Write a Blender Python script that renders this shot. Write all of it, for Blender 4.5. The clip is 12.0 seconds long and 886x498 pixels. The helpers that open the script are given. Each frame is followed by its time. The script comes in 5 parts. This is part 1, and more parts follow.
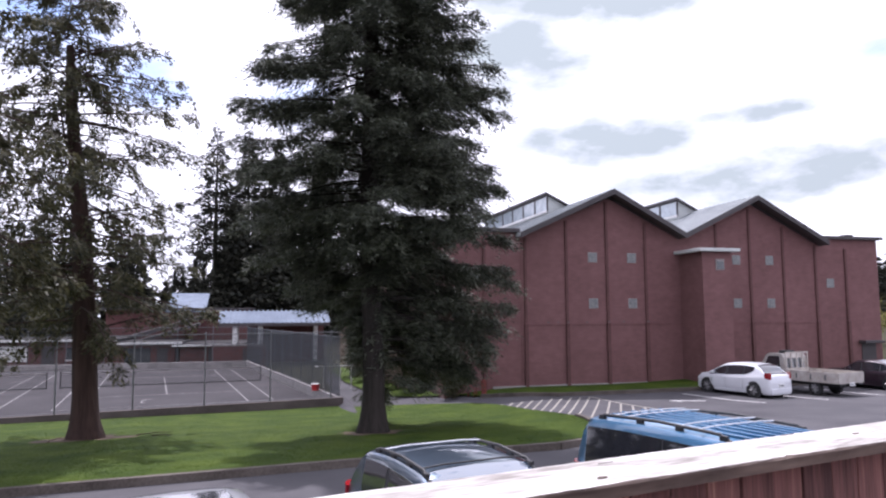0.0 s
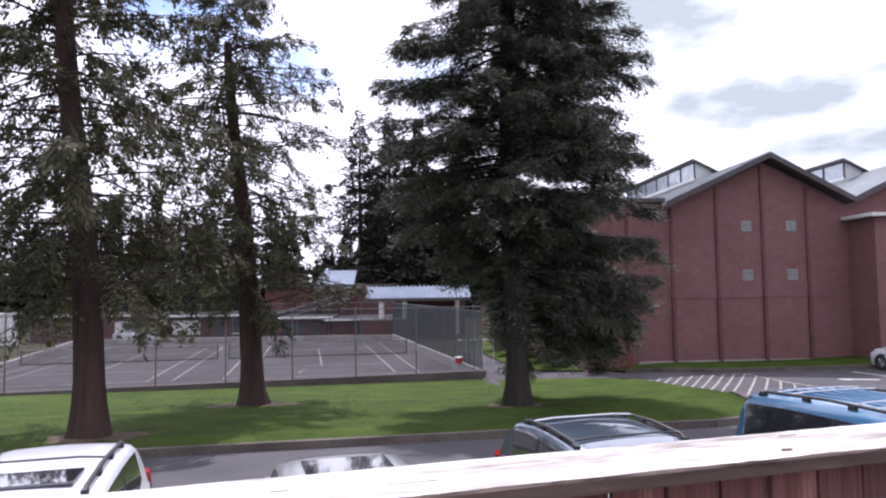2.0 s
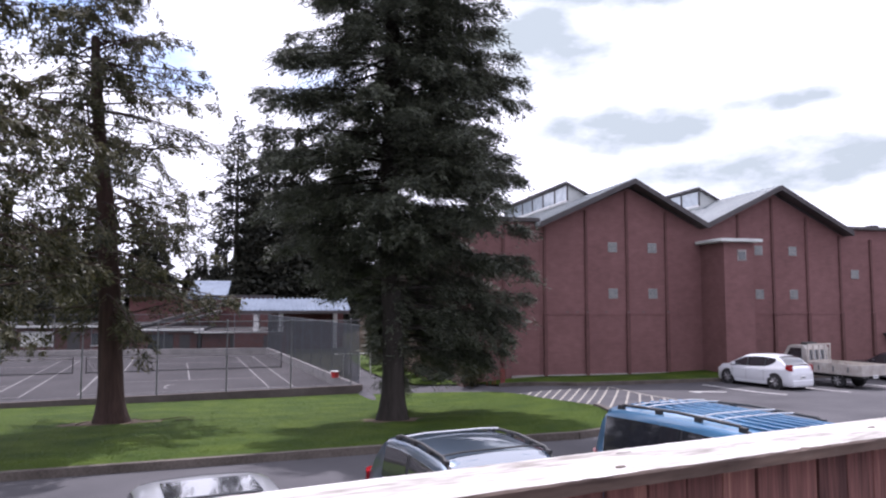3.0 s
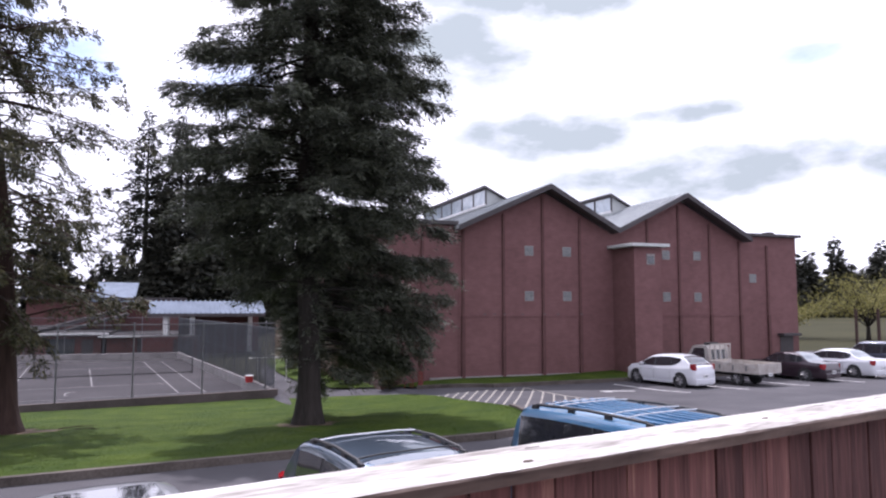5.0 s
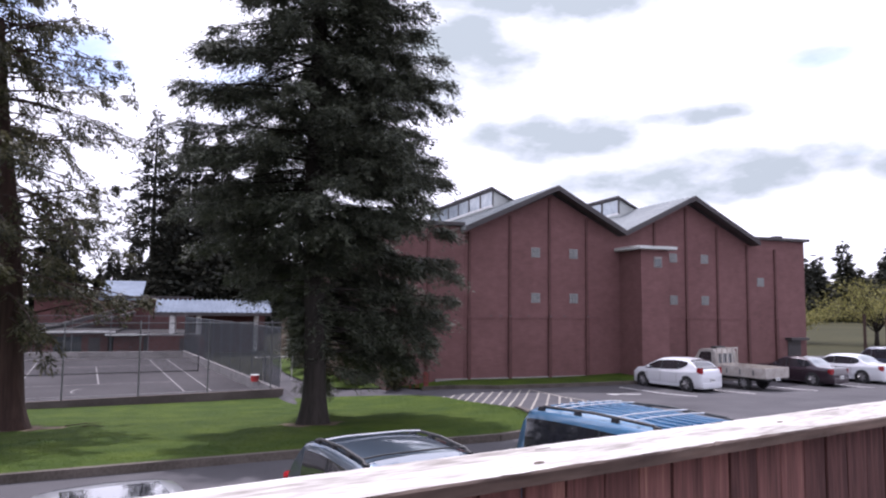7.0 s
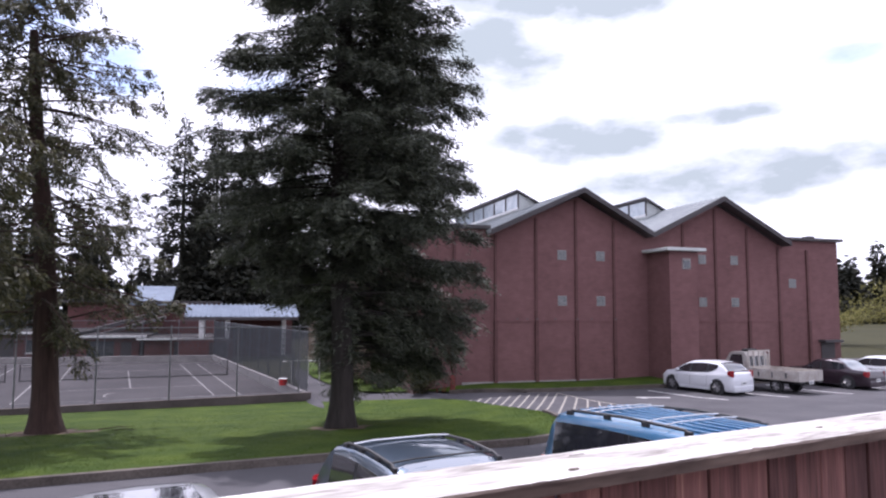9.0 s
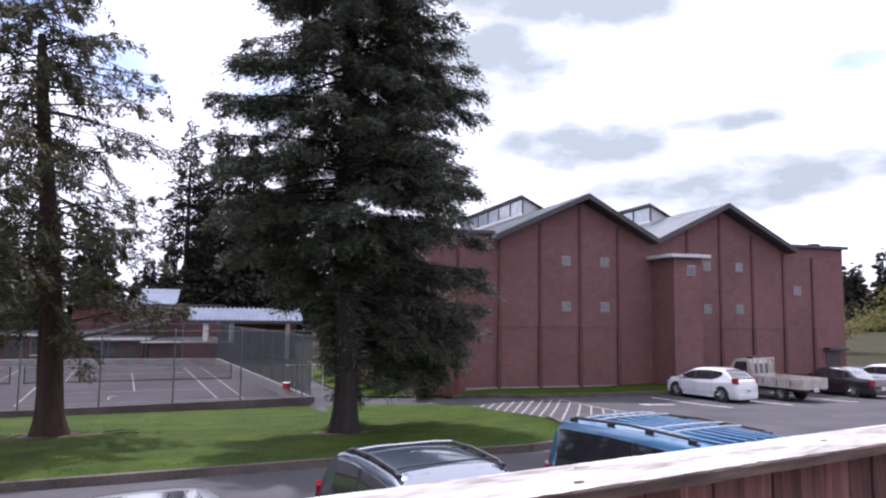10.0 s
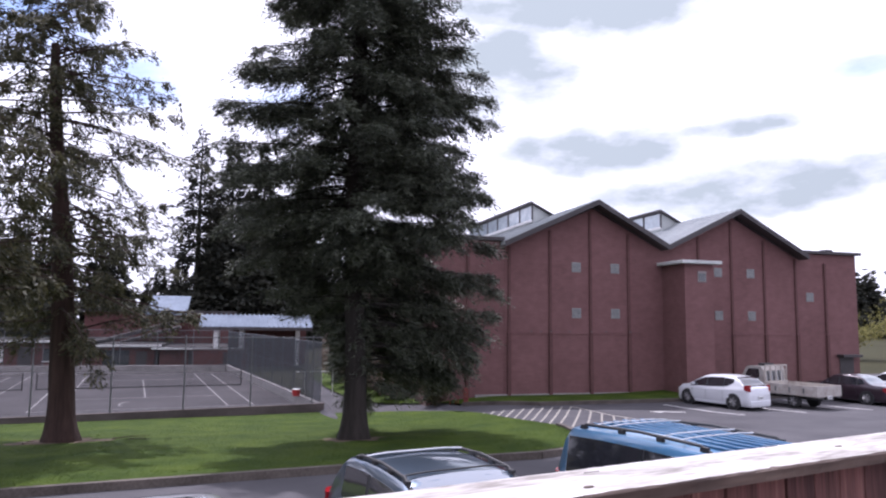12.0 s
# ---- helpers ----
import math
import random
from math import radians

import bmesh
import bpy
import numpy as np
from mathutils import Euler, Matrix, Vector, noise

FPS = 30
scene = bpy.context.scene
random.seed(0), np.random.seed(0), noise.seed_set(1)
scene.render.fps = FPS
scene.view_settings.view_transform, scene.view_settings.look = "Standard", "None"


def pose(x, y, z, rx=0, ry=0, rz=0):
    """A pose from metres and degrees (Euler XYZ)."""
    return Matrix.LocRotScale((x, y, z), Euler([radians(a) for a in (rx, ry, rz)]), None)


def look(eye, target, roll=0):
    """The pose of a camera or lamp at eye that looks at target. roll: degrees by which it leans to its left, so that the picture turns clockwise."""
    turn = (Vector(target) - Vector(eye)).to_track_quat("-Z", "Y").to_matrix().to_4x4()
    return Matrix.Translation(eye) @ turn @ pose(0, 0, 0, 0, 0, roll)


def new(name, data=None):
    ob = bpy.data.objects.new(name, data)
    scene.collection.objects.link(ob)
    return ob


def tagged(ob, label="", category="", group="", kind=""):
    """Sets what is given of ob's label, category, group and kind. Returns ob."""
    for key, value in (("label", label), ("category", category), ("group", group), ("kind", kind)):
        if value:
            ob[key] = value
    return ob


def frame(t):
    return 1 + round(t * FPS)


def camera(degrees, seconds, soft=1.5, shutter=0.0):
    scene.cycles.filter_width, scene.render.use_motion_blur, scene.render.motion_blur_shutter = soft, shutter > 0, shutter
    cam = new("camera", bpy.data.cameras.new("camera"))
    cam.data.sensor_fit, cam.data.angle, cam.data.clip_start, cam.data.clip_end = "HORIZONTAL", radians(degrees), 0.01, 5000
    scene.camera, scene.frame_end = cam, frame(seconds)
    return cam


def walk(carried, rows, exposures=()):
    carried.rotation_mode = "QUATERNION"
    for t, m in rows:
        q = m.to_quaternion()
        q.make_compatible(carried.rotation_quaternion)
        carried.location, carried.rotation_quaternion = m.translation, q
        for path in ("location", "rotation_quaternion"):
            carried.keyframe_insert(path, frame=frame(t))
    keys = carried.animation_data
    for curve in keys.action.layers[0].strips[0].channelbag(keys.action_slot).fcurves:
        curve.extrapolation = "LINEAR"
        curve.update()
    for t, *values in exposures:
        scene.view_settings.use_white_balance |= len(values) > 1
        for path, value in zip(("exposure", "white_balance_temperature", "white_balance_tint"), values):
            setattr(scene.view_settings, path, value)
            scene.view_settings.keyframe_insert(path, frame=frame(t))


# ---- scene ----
cam = camera(64.8, 12.0, soft=2.2)
PATH = [
    (0, (-4.932, 2.772, 3.753), (-4.421, 4.696, 3.938), -0.3),
    (0.5, (-4.947, 2.769, 3.746), (-4.447, 4.698, 3.919), -0.6),
    (0.7, (-4.945, 2.799, 3.736), (-4.469, 4.736, 3.886), -1.1),
    (1, (-4.943, 2.844, 3.72), (-4.57, 4.805, 3.845), -1.9),
    (1.2, (-4.965, 2.824, 3.725), (-4.675, 4.799, 3.84), -1.0),
    (1.5, (-4.999, 2.793, 3.732), (-4.805, 4.78, 3.853), -1.2),
    (1.7, (-5.005, 2.776, 3.734), (-4.848, 4.767, 3.847), -0.6),
    (2, (-5.013, 2.751, 3.738), (-4.89, 4.744, 3.855), -0.8),
    (2.2, (-5.014, 2.742, 3.742), (-4.894, 4.735, 3.85), 0.1),
    (2.5, (-5.015, 2.728, 3.749), (-4.816, 4.713, 3.893), 1.3),
    (2.7, (-4.995, 2.719, 3.757), (-4.672, 4.687, 3.903), 1.4),
    (3, (-4.966, 2.706, 3.768), (-4.507, 4.647, 3.921), 0.1),
    (3.2, (-4.952, 2.719, 3.763), (-4.422, 4.642, 3.913), 0.7),
    (3.5, (-4.93, 2.738, 3.755), (-4.316, 4.634, 3.91), -0.4),
    (5.5, (-4.929, 2.736, 3.744), (-4.245, 4.608, 3.906), 0.2),
    (6, (-4.924, 2.754, 3.742), (-4.24, 4.626, 3.905), 0.2),
    (6.5, (-4.926, 2.757, 3.743), (-4.257, 4.635, 3.905), 0.3),
    (7, (-4.927, 2.777, 3.735), (-4.265, 4.657, 3.9), 0.6),
    (9, (-4.938, 2.791, 3.739), (-4.345, 4.694, 3.913), 0.3),
    (9.5, (-4.936, 2.766, 3.753), (-4.35, 4.669, 3.932), 0.4),
    (10, (-4.953, 2.774, 3.76), (-4.372, 4.678, 3.947), 0.7),
    (10.5, (-4.943, 2.782, 3.75), (-4.368, 4.688, 3.944), 0.8),
    (11, (-4.947, 2.791, 3.749), (-4.38, 4.698, 3.947), 0.7),
    (11.5, (-4.946, 2.792, 3.749), (-4.385, 4.701, 3.951), 0.7),
    (12, (-4.944, 2.786, 3.749), (-4.39, 4.697, 3.955), 0.7),
]
walk(cam, [(t, look(eye, target, roll)) for t, eye, target, roll in PATH], [(0, 0.5, 5800, 25), (3.5, 0.52, 5800, 25), (6, 0.39, 5800, 26), (9, 0.45, 5750, 26), (12, 0.41, 5700, 27)])

# ---- light ----
SUN_TURN, SUN_HEIGHT = math.radians(-5), math.radians(62)
TO_SUN = Vector((math.sin(SUN_TURN) * math.cos(SUN_HEIGHT), math.cos(SUN_TURN) * math.cos(SUN_HEIGHT), math.sin(SUN_HEIGHT)))
sun = new("sun", bpy.data.lights.new("sun", "SUN"))
sun.data.energy, sun.data.angle, sun.data.color = 3.6, radians(0.8), (1.0, 0.95, 0.87)
sun.matrix_world = look(TO_SUN * 50, (0, 0, 0))


def make_sky():
    world = bpy.data.worlds.new("sky")
    scene.world = world
    world.use_nodes = True
    nt = world.node_tree
    nt.nodes.clear()
    n, ln = nt.nodes.new, nt.links.new
    out, bg = n("ShaderNodeOutputWorld"), n("ShaderNodeBackground")
    sky = n("ShaderNodeTexSky")
    sky.sky_type, sky.sun_disc = "NISHITA", False
    sky.sun_elevation, sky.sun_rotation = SUN_HEIGHT, SUN_TURN
    co = n("ShaderNodeTexCoord")
    # clouds lie on a flat layer: the direction over its height
    sep, div = n("ShaderNodeSeparateXYZ"), n("ShaderNodeVectorMath")
    div.operation = "DIVIDE"
    ln(co.outputs["Generated"], sep.inputs[0])
    up = n("ShaderNodeMath")
    up.operation = "MAXIMUM"
    up.inputs[1].default_value = 0.0
    ln(sep.outputs["Z"], up.inputs[0])
    lift = n("ShaderNodeMath")
    lift.inputs[1].default_value = 0.16
    ln(up.outputs[0], lift.inputs[0])
    comb = n("ShaderNodeCombineXYZ")
    for i in range(3):
        ln(lift.outputs[0], comb.inputs[i])
    ln(co.outputs["Generated"], div.inputs[0])
    ln(comb.outputs[0], div.inputs[1])
    cover, shade = n("ShaderNodeTexNoise"), n("ShaderNodeTexNoise")
    for node, scale, detail, off in ((cover, 0.9, 6, 3.1), (shade, 1.75, 5, 2.0)):
        mp = n("ShaderNodeMapping")
        mp.inputs["Location"].default_value = (off, off * 0.7 + 0.35, 0)
        ln(div.outputs[0], mp.inputs[0])
        ln(mp.outputs[0], node.inputs["Vector"])
        node.inputs["Scale"].default_value = scale
        node.inputs["Detail"].default_value = detail
        node.inputs["Roughness"].default_value = 0.5
    r1, r2 = n("ShaderNodeValToRGB"), n("ShaderNodeValToRGB")
    r1.color_ramp.elements[0].position, r1.color_ramp.elements[1].position = 0.22, 0.36
    ln(cover.outputs["Fac"], r1.inputs[0])
    r2.color_ramp.elements[0].position, r2.color_ramp.elements[1].position = 0.24, 0.36
    r2.color_ramp.elements[0].color = (0.42, 0.455, 0.48, 1)
    r2.color_ramp.elements[1].color = (1.0, 1.0, 1.0, 1)
    ln(shade.outputs["Fac"], r2.inputs[0])

    def math_node(op, a, b=None):
        node = n("ShaderNodeMath")
        node.operation = op
        for i, v in enumerate((a, b)):
            if isinstance(v, (int, float)):
                node.inputs[i].default_value = v
            elif v is not None:
                ln(v, node.inputs[i])
        return node.outputs[0]
    # bearing and height over the horizon, ruffled by noise
    flat = math_node("ARCTAN2", sep.outputs["X"], sep.outputs["Y"])
    tall = math_node("ARCSINE", sep.outputs["Z"])
    stretch = n("ShaderNodeMapping")
    stretch.inputs["Scale"].default_value = (7, 7, 16)
    ln(co.outputs["Generated"], stretch.inputs[0])
    ruffle = n("ShaderNodeTexNoise")
    ruffle.inputs["Scale"].default_value, ruffle.inputs["Detail"].default_value, ruffle.inputs["Roughness"].default_value = 1.0, 7, 0.55
    ln(stretch.outputs[0], ruffle.inputs["Vector"])
    rough = math_node("MULTIPLY", math_node("SUBTRACT", ruffle.outputs["Fac"], 0.5), 3.4)

    def banks(rows):
        """The densest of several ovals: bearing, height, half width, half height in degrees, lean, weight."""
        best = 0.0
        for az, el, w, h, lean, weight in rows:
            u = math_node("SUBTRACT", flat, radians(az))
            v = math_node("SUBTRACT", math_node("SUBTRACT", tall, radians(el)), math_node("MULTIPLY", u, lean))
            d = math_node("ADD", math_node("POWER", math_node("ABSOLUTE", math_node("DIVIDE", u, radians(w))), 2.0), math_node("POWER", math_node("ABSOLUTE", math_node("DIVIDE", v, radians(h))), 2.0))
            f = math_node("MULTIPLY", math_node("SUBTRACT", math_node("ADD", 1.35, rough), d), weight)
            best = math_node("MAXIMUM", best, f)
        return math_node("MINIMUM", best, 1.0)
    grey = n("ShaderNodeMix")
    grey.data_type = "RGBA"
    ln(banks(CLOUD_BANKS), grey.inputs["Factor"])
    ln(r2.outputs["Color"], grey.inputs["A"])
    grey.inputs["B"].default_value = (0.40, 0.447, 0.428, 1)
    # cloud glows more towards the sun
    dot = n("ShaderNodeVectorMath")
    dot.operation = "DOT_PRODUCT"
    ln(co.outputs["Generated"], dot.inputs[0])
    dot.inputs[1].default_value = TO_SUN
    glow = n("ShaderNodeMapRange")
    glow.inputs["From Min"].default_value, glow.inputs["From Max"].default_value = -0.3, 1.0
    glow.inputs["To Min"].default_value, glow.inputs["To Max"].default_value = CLOUD_LOW, CLOUD_HIGH
    ln(dot.outputs["Value"], glow.inputs["Value"])
    bright = n("ShaderNodeVectorMath")
    bright.operation = "SCALE"
    ln(grey.outputs["Result"], bright.inputs[0])
    ln(glow.outputs[0], bright.inputs["Scale"])
    blue = n("ShaderNodeVectorMath")
    blue.operation = "SCALE"
    blue.inputs["Scale"].default_value = 0.14
    ln(sky.outputs["Color"], blue.inputs[0])
    mix = n("ShaderNodeMix")
    mix.data_type = "RGBA"
    ln(math_node("SUBTRACT", r1.outputs["Color"], banks(SKY_GAPS)), mix.inputs["Factor"])
    ln(blue.outputs[0], mix.inputs["A"])
    ln(bright.outputs[0], mix.inputs["B"])
    ln(mix.outputs["Result"], bg.inputs["Color"])
    bg.inputs["Strength"].default_value = 1.0
    ln(bg.outputs[0], out.inputs["Surface"])


CLOUD_LOW, CLOUD_HIGH = 0.99, 1.25
# bearing, height, half width, half height (degrees), lean, weight
CLOUD_BANKS = [(30, 13.9, 9.5, 2.1, 0.05, 0.9), (39, 14.9, 6, 1.1, 0.06, 0.9), (41, 10.4, 11.5, 2.3, 0.05, 0.9), (55, 10.2, 4.5, 1.8, 0.0, 0.9), (28, 24.8, 12, 3.0, -0.04, 0.9), (21.5, 20.4, 7.0, 4.0, 0.0, 0.9),
               (72, 17, 12, 3, 0.05, 0.6), (-58, 14, 14, 3, -0.04, 0.6), (112, 24, 18, 5, 0.0, 0.6), (176, 28, 22, 6, 0.0, 0.6), (-120, 22, 20, 5, 0.0, 0.6)]
SKY_GAPS = [(48, 17.8, 3, 0.8, 0.05, 0.4), (-16.5, 20.4, 6.5, 3.0, 0.0, 0.9), (-9, 17.6, 4.5, 2.0, 0.0, 0.55), (3, 17.5, 3.5, 2.6, 0.0, 0.4), (88, 34, 14, 6, 0.0, 0.6), (-80, 32, 16, 7, 0.0, 0.6)]
make_sky()


# ---- materials ----
def mat(name, a, b=None, rough=0.7, metal=0.0, scale=6.0, fine=60.0, bump=0.2, depth=0.01, spec=0.4, stretch=(1, 1, 1), coat=0.0,
        island=0.0, each=0.0, trans=0.0, third=None):
    """Two tones mixed by a coarse and a fine noise, with relief from the fine one."""
    m = bpy.data.materials.new(name)
    m.use_nodes = True
    nt = m.node_tree
    p = nt.nodes["Principled BSDF"]
    n, ln = nt.nodes.new, nt.links.new
    b = b or tuple(min(1, c * 1.25) for c in a)
    co, mp = n("ShaderNodeTexCoord"), n("ShaderNodeMapping")
    mp.inputs["Scale"].default_value = stretch
    ln(co.outputs["Object"], mp.inputs[0])
    big, small = n("ShaderNodeTexNoise"), n("ShaderNodeTexNoise")
    for node, s, d in ((big, scale, 4), (small, fine, 3)):
        node.inputs["Scale"].default_value, node.inputs["Detail"].default_value = s, d
        ln(mp.outputs[0], node.inputs["Vector"])
    add = n("ShaderNodeMath")
    add.operation = "MULTIPLY_ADD"
    add.inputs[1].default_value = 0.45
    ln(small.outputs["Fac"], add.inputs[0])
    half = n("ShaderNodeMath")
    half.operation = "MULTIPLY"
    half.inputs[1].default_value = 0.6
    ln(big.outputs["Fac"], half.inputs[0])
    ln(half.outputs[0], add.inputs[2])
    last = add.outputs[0]
    for amount, kind, sock in ((island, "ShaderNodeNewGeometry", "Random Per Island"), (each, "ShaderNodeObjectInfo", "Random")):
        if amount:
            src, ma = n(kind), n("ShaderNodeMath")
            ma.operation = "MULTIPLY_ADD"
            ma.inputs[1].default_value = amount
            ln(src.outputs[sock], ma.inputs[0])
            ln(last, ma.inputs[2])
            sub = n("ShaderNodeMath")
            sub.inputs[1].default_value = -amount / 2
            ln(ma.outputs[0], sub.inputs[0])
            last = sub.outputs[0]
    ramp = n("ShaderNodeValToRGB")
    e = ramp.color_ramp.elements
    e[0].position, e[1].position = 0.36, 0.68
    e[0].color, e[1].color = (*a, 1), (*b, 1)
    if third:
        e.new(0.78).color = (*third, 1)
    ln(last, ramp.inputs[0])
    ln(ramp.outputs[0], p.inputs["Base Color"])
    p.inputs["Roughness"].default_value, p.inputs["Metallic"].default_value = rough, metal
    p.inputs["Specular IOR Level"].default_value = spec
    p.inputs["Coat Weight"].default_value = coat
    p.inputs["Coat Roughness"].default_value = 0.05
    if bump:
        bp = n("ShaderNodeBump")
        bp.inputs["Strength"].default_value, bp.inputs["Distance"].default_value = bump, depth
        ln(small.outputs["Fac"], bp.inputs["Height"])
        ln(bp.outputs[0], p.inputs["Normal"])
    if trans:
        tr, mx = n("ShaderNodeBsdfTranslucent"), n("ShaderNodeMixShader")
        ln(ramp.outputs[0], tr.inputs["Color"])
        mx.inputs[0].default_value = trans
        ln(p.outputs[0], mx.inputs[1])
        ln(tr.outputs[0], mx.inputs[2])
        ln(mx.outputs[0], nt.nodes["Material Output"].inputs["Surface"])
    return m


def brick_mat(name, a, b, mortar):
    """Running bond at true brick size, seen on upright walls, with stains."""
    m = mat(name, a, b, rough=0.85, scale=0.35, fine=2.2, bump=0, spec=0.25)
    nt = m.node_tree
    n, ln = nt.nodes.new, nt.links.new
    p = nt.nodes["Principled BSDF"]
    ramp = [x for x in nt.nodes if x.type == "VALTORGB"][0]
    co, sep, comb, add = n("ShaderNodeTexCoord"), n("ShaderNodeSeparateXYZ"), n("ShaderNodeCombineXYZ"), n("ShaderNodeMath")
    ln(co.outputs["Object"], sep.inputs[0])
    ln(sep.outputs["X"], add.inputs[0])
    ln(sep.outputs["Y"], add.inputs[1])
    ln(add.outputs[0], comb.inputs[0])
    ln(sep.outputs["Z"], comb.inputs[1])
    br = n("ShaderNodeTexBrick")
    br.inputs["Scale"].default_value = 1.0
    br.inputs["Brick Width"].default_value, br.inputs["Row Height"].default_value = 0.30, 0.10
    br.inputs["Mortar Size"].default_value = 0.008
    br.inputs["Color1"].default_value, br.inputs["Color2"].default_value = (0.93, 0.93, 0.93, 1), (1.06, 1.05, 1.05, 1)
    br.inputs["Mortar"].default_value = (*mortar, 1)
    ln(comb.outputs[0], br.inputs["Vector"])
    mul = n("ShaderNodeMix")
    mul.data_type, mul.blend_type = "RGBA", "MULTIPLY"
    mul.inputs["Factor"].default_value = 1
    ln(ramp.outputs[0], mul.inputs["A"])
    ln(br.outputs["Color"], mul.inputs["B"])
    ln(mul.outputs["Result"], p.inputs["Base Color"])
    bp = n("ShaderNodeBump")
    bp.inputs["Strength"].default_value, bp.inputs["Distance"].default_value = 0.5, 0.006
    bp.invert = True
    ln(br.outputs["Fac"], bp.inputs["Height"])
    ln(bp.outputs[0], p.inputs["Normal"])
    return m


def glass_mat(name, tint=(0.02, 0.025, 0.03), rough=0.03):
    """Dark, glossy glass of a vehicle or far window."""
    m = mat(name, tint, tuple(c * 1.6 for c in tint), rough=rough, scale=2, bump=0, spec=0.9)
    return m


BRICK = brick_mat("red_brick", (0.148, 0.076, 0.074), (0.200, 0.104, 0.102), (0.9, 0.9, 0.9))
OLD_BRICK = brick_mat("old_dark_brick", (0.095, 0.044, 0.042), (0.140, 0.066, 0.062), (0.9, 0.88, 0.88))
BRICK_DARK = mat("red_brick_pilaster", (0.090, 0.042, 0.040), (0.125, 0.058, 0.055), rough=0.85, scale=3, fine=14)
FASCIA = mat("dark_fascia", (0.045, 0.04, 0.042), (0.075, 0.066, 0.068), rough=0.6, scale=2, fine=30)
METAL_ROOF = mat("grey_metal_roof", (0.23, 0.25, 0.26), (0.32, 0.34, 0.35), rough=0.5, metal=0.1, scale=0.5, fine=6, bump=0.05)
BLUE_ROOF = mat("blue_grey_roof", (0.125, 0.15, 0.19), (0.20, 0.235, 0.285), rough=0.85, metal=0.0, spec=0.1, scale=0.5, fine=6, bump=0.05)
SIDING = mat("pale_siding", (0.42, 0.44, 0.43), (0.55, 0.57, 0.56), rough=0.6, scale=1, fine=10)
GRAVEL = mat("grey_roof_gravel", (0.04, 0.037, 0.038), (0.075, 0.070, 0.070), rough=0.95, scale=1, fine=12, spec=0.05)
WHITE_TRIM = mat("white_trim", (0.66, 0.66, 0.65), (0.8, 0.8, 0.79), rough=0.55, scale=2, fine=25)
CONCRETE = mat("concrete", (0.20, 0.185, 0.18), (0.34, 0.32, 0.31), rough=0.9, scale=1.2, fine=24, bump=0.3)
CONCRETE_DARK = mat("weathered_concrete", (0.075, 0.060, 0.058), (0.145, 0.120, 0.115), rough=0.92, scale=0.9, fine=20, bump=0.3)
# weathered kerb with soil tones; the shade of its face is put into the colour
KERB = mat("shade_darkened_kerb", (0.055, 0.045, 0.038), (0.13, 0.11, 0.095), rough=0.95, scale=1.2, fine=18, bump=0.4)
ASPHALT = mat("asphalt", (0.055, 0.053, 0.058), (0.105, 0.101, 0.107), rough=0.9, scale=0.35, fine=45, bump=0.3, depth=0.006, spec=0.12)
COURT = mat("court_surface", (0.048, 0.044, 0.047), (0.080, 0.074, 0.077), rough=0.95, scale=0.25, fine=20, bump=0.1, spec=0.08)
FADED_PAINT = mat("faded_line_paint", (0.15, 0.145, 0.142), (0.30, 0.29, 0.285), rough=0.85, scale=3, fine=30)
HATCH_PAINT = mat("worn_yellowish_paint", (0.15, 0.138, 0.12), (0.36, 0.335, 0.295), rough=0.85, scale=5, fine=30)
LINE_PAINT = mat("white_line_paint", (0.50, 0.49, 0.47), (0.75, 0.74, 0.72), rough=0.8, scale=3, fine=40)
GRASS = mat("lawn_grass", (0.019, 0.042, 0.004), (0.060, 0.089, 0.008), rough=0.9, scale=0.8, fine=28, bump=0.8, depth=0.03, spec=0.15, third=(0.10, 0.12, 0.03))
ROUGH_GRASS = mat("field_grass", (0.029, 0.029, 0.014), (0.050, 0.048, 0.023), rough=0.95, scale=0.05, fine=2.0, bump=0.3, depth=0.05, spec=0.1)
SOIL = mat("soil", (0.06, 0.04, 0.028), (0.13, 0.09, 0.06), rough=0.95, scale=1.5, fine=18, bump=0.5, depth=0.02)
GALVANISED = mat("galvanised_steel", (0.11, 0.112, 0.12), (0.19, 0.193, 0.20), rough=0.5, metal=0.5, scale=3, fine=30, bump=0.05)
WIRE = mat("fence_wire", (0.058, 0.066, 0.077), (0.10, 0.11, 0.122), rough=0.6, metal=0.3, bump=0)
NET = mat("tennis_net", (0.02, 0.02, 0.022), (0.04, 0.04, 0.042), rough=0.9, bump=0)
GLASS_BLOCK = mat("glass_block", (0.13, 0.135, 0.135), (0.22, 0.225, 0.22), rough=0.25, scale=5, fine=20, spec=0.6)
WINDOW = glass_mat("window_glass", (0.03, 0.035, 0.04))
CLEAR = glass_mat("bright_pane", (0.30, 0.34, 0.37), 0.05)
RED = mat("red_plastic", (0.5, 0.02, 0.02), (0.62, 0.04, 0.035), rough=0.4, bump=0)
FIR_LEAF = mat("fir_needles", (0.048, 0.056, 0.042), (0.125, 0.136, 0.094), rough=0.6, scale=0.8, fine=6, bump=0, spec=0.35, island=0.6, trans=0.15)
CEDAR_LEAF = mat("cedar_sprays", (0.034, 0.036, 0.018), (0.100, 0.095, 0.046), rough=0.6, scale=0.8, fine=5, bump=0, spec=0.35, island=0.6, trans=0.32)
FAR_LEAF = mat("far_conifer", (0.030, 0.033, 0.028), (0.062, 0.062, 0.046), rough=0.8, scale=0.3, fine=2, bump=0, spec=0.15, island=0.5, trans=0.1)
YELLOW_LEAF = mat("spring_leaves", (0.145, 0.138, 0.044), (0.24, 0.225, 0.078), rough=0.7, scale=0.6, fine=4, bump=0, spec=0.2, island=0.5, trans=0.35)
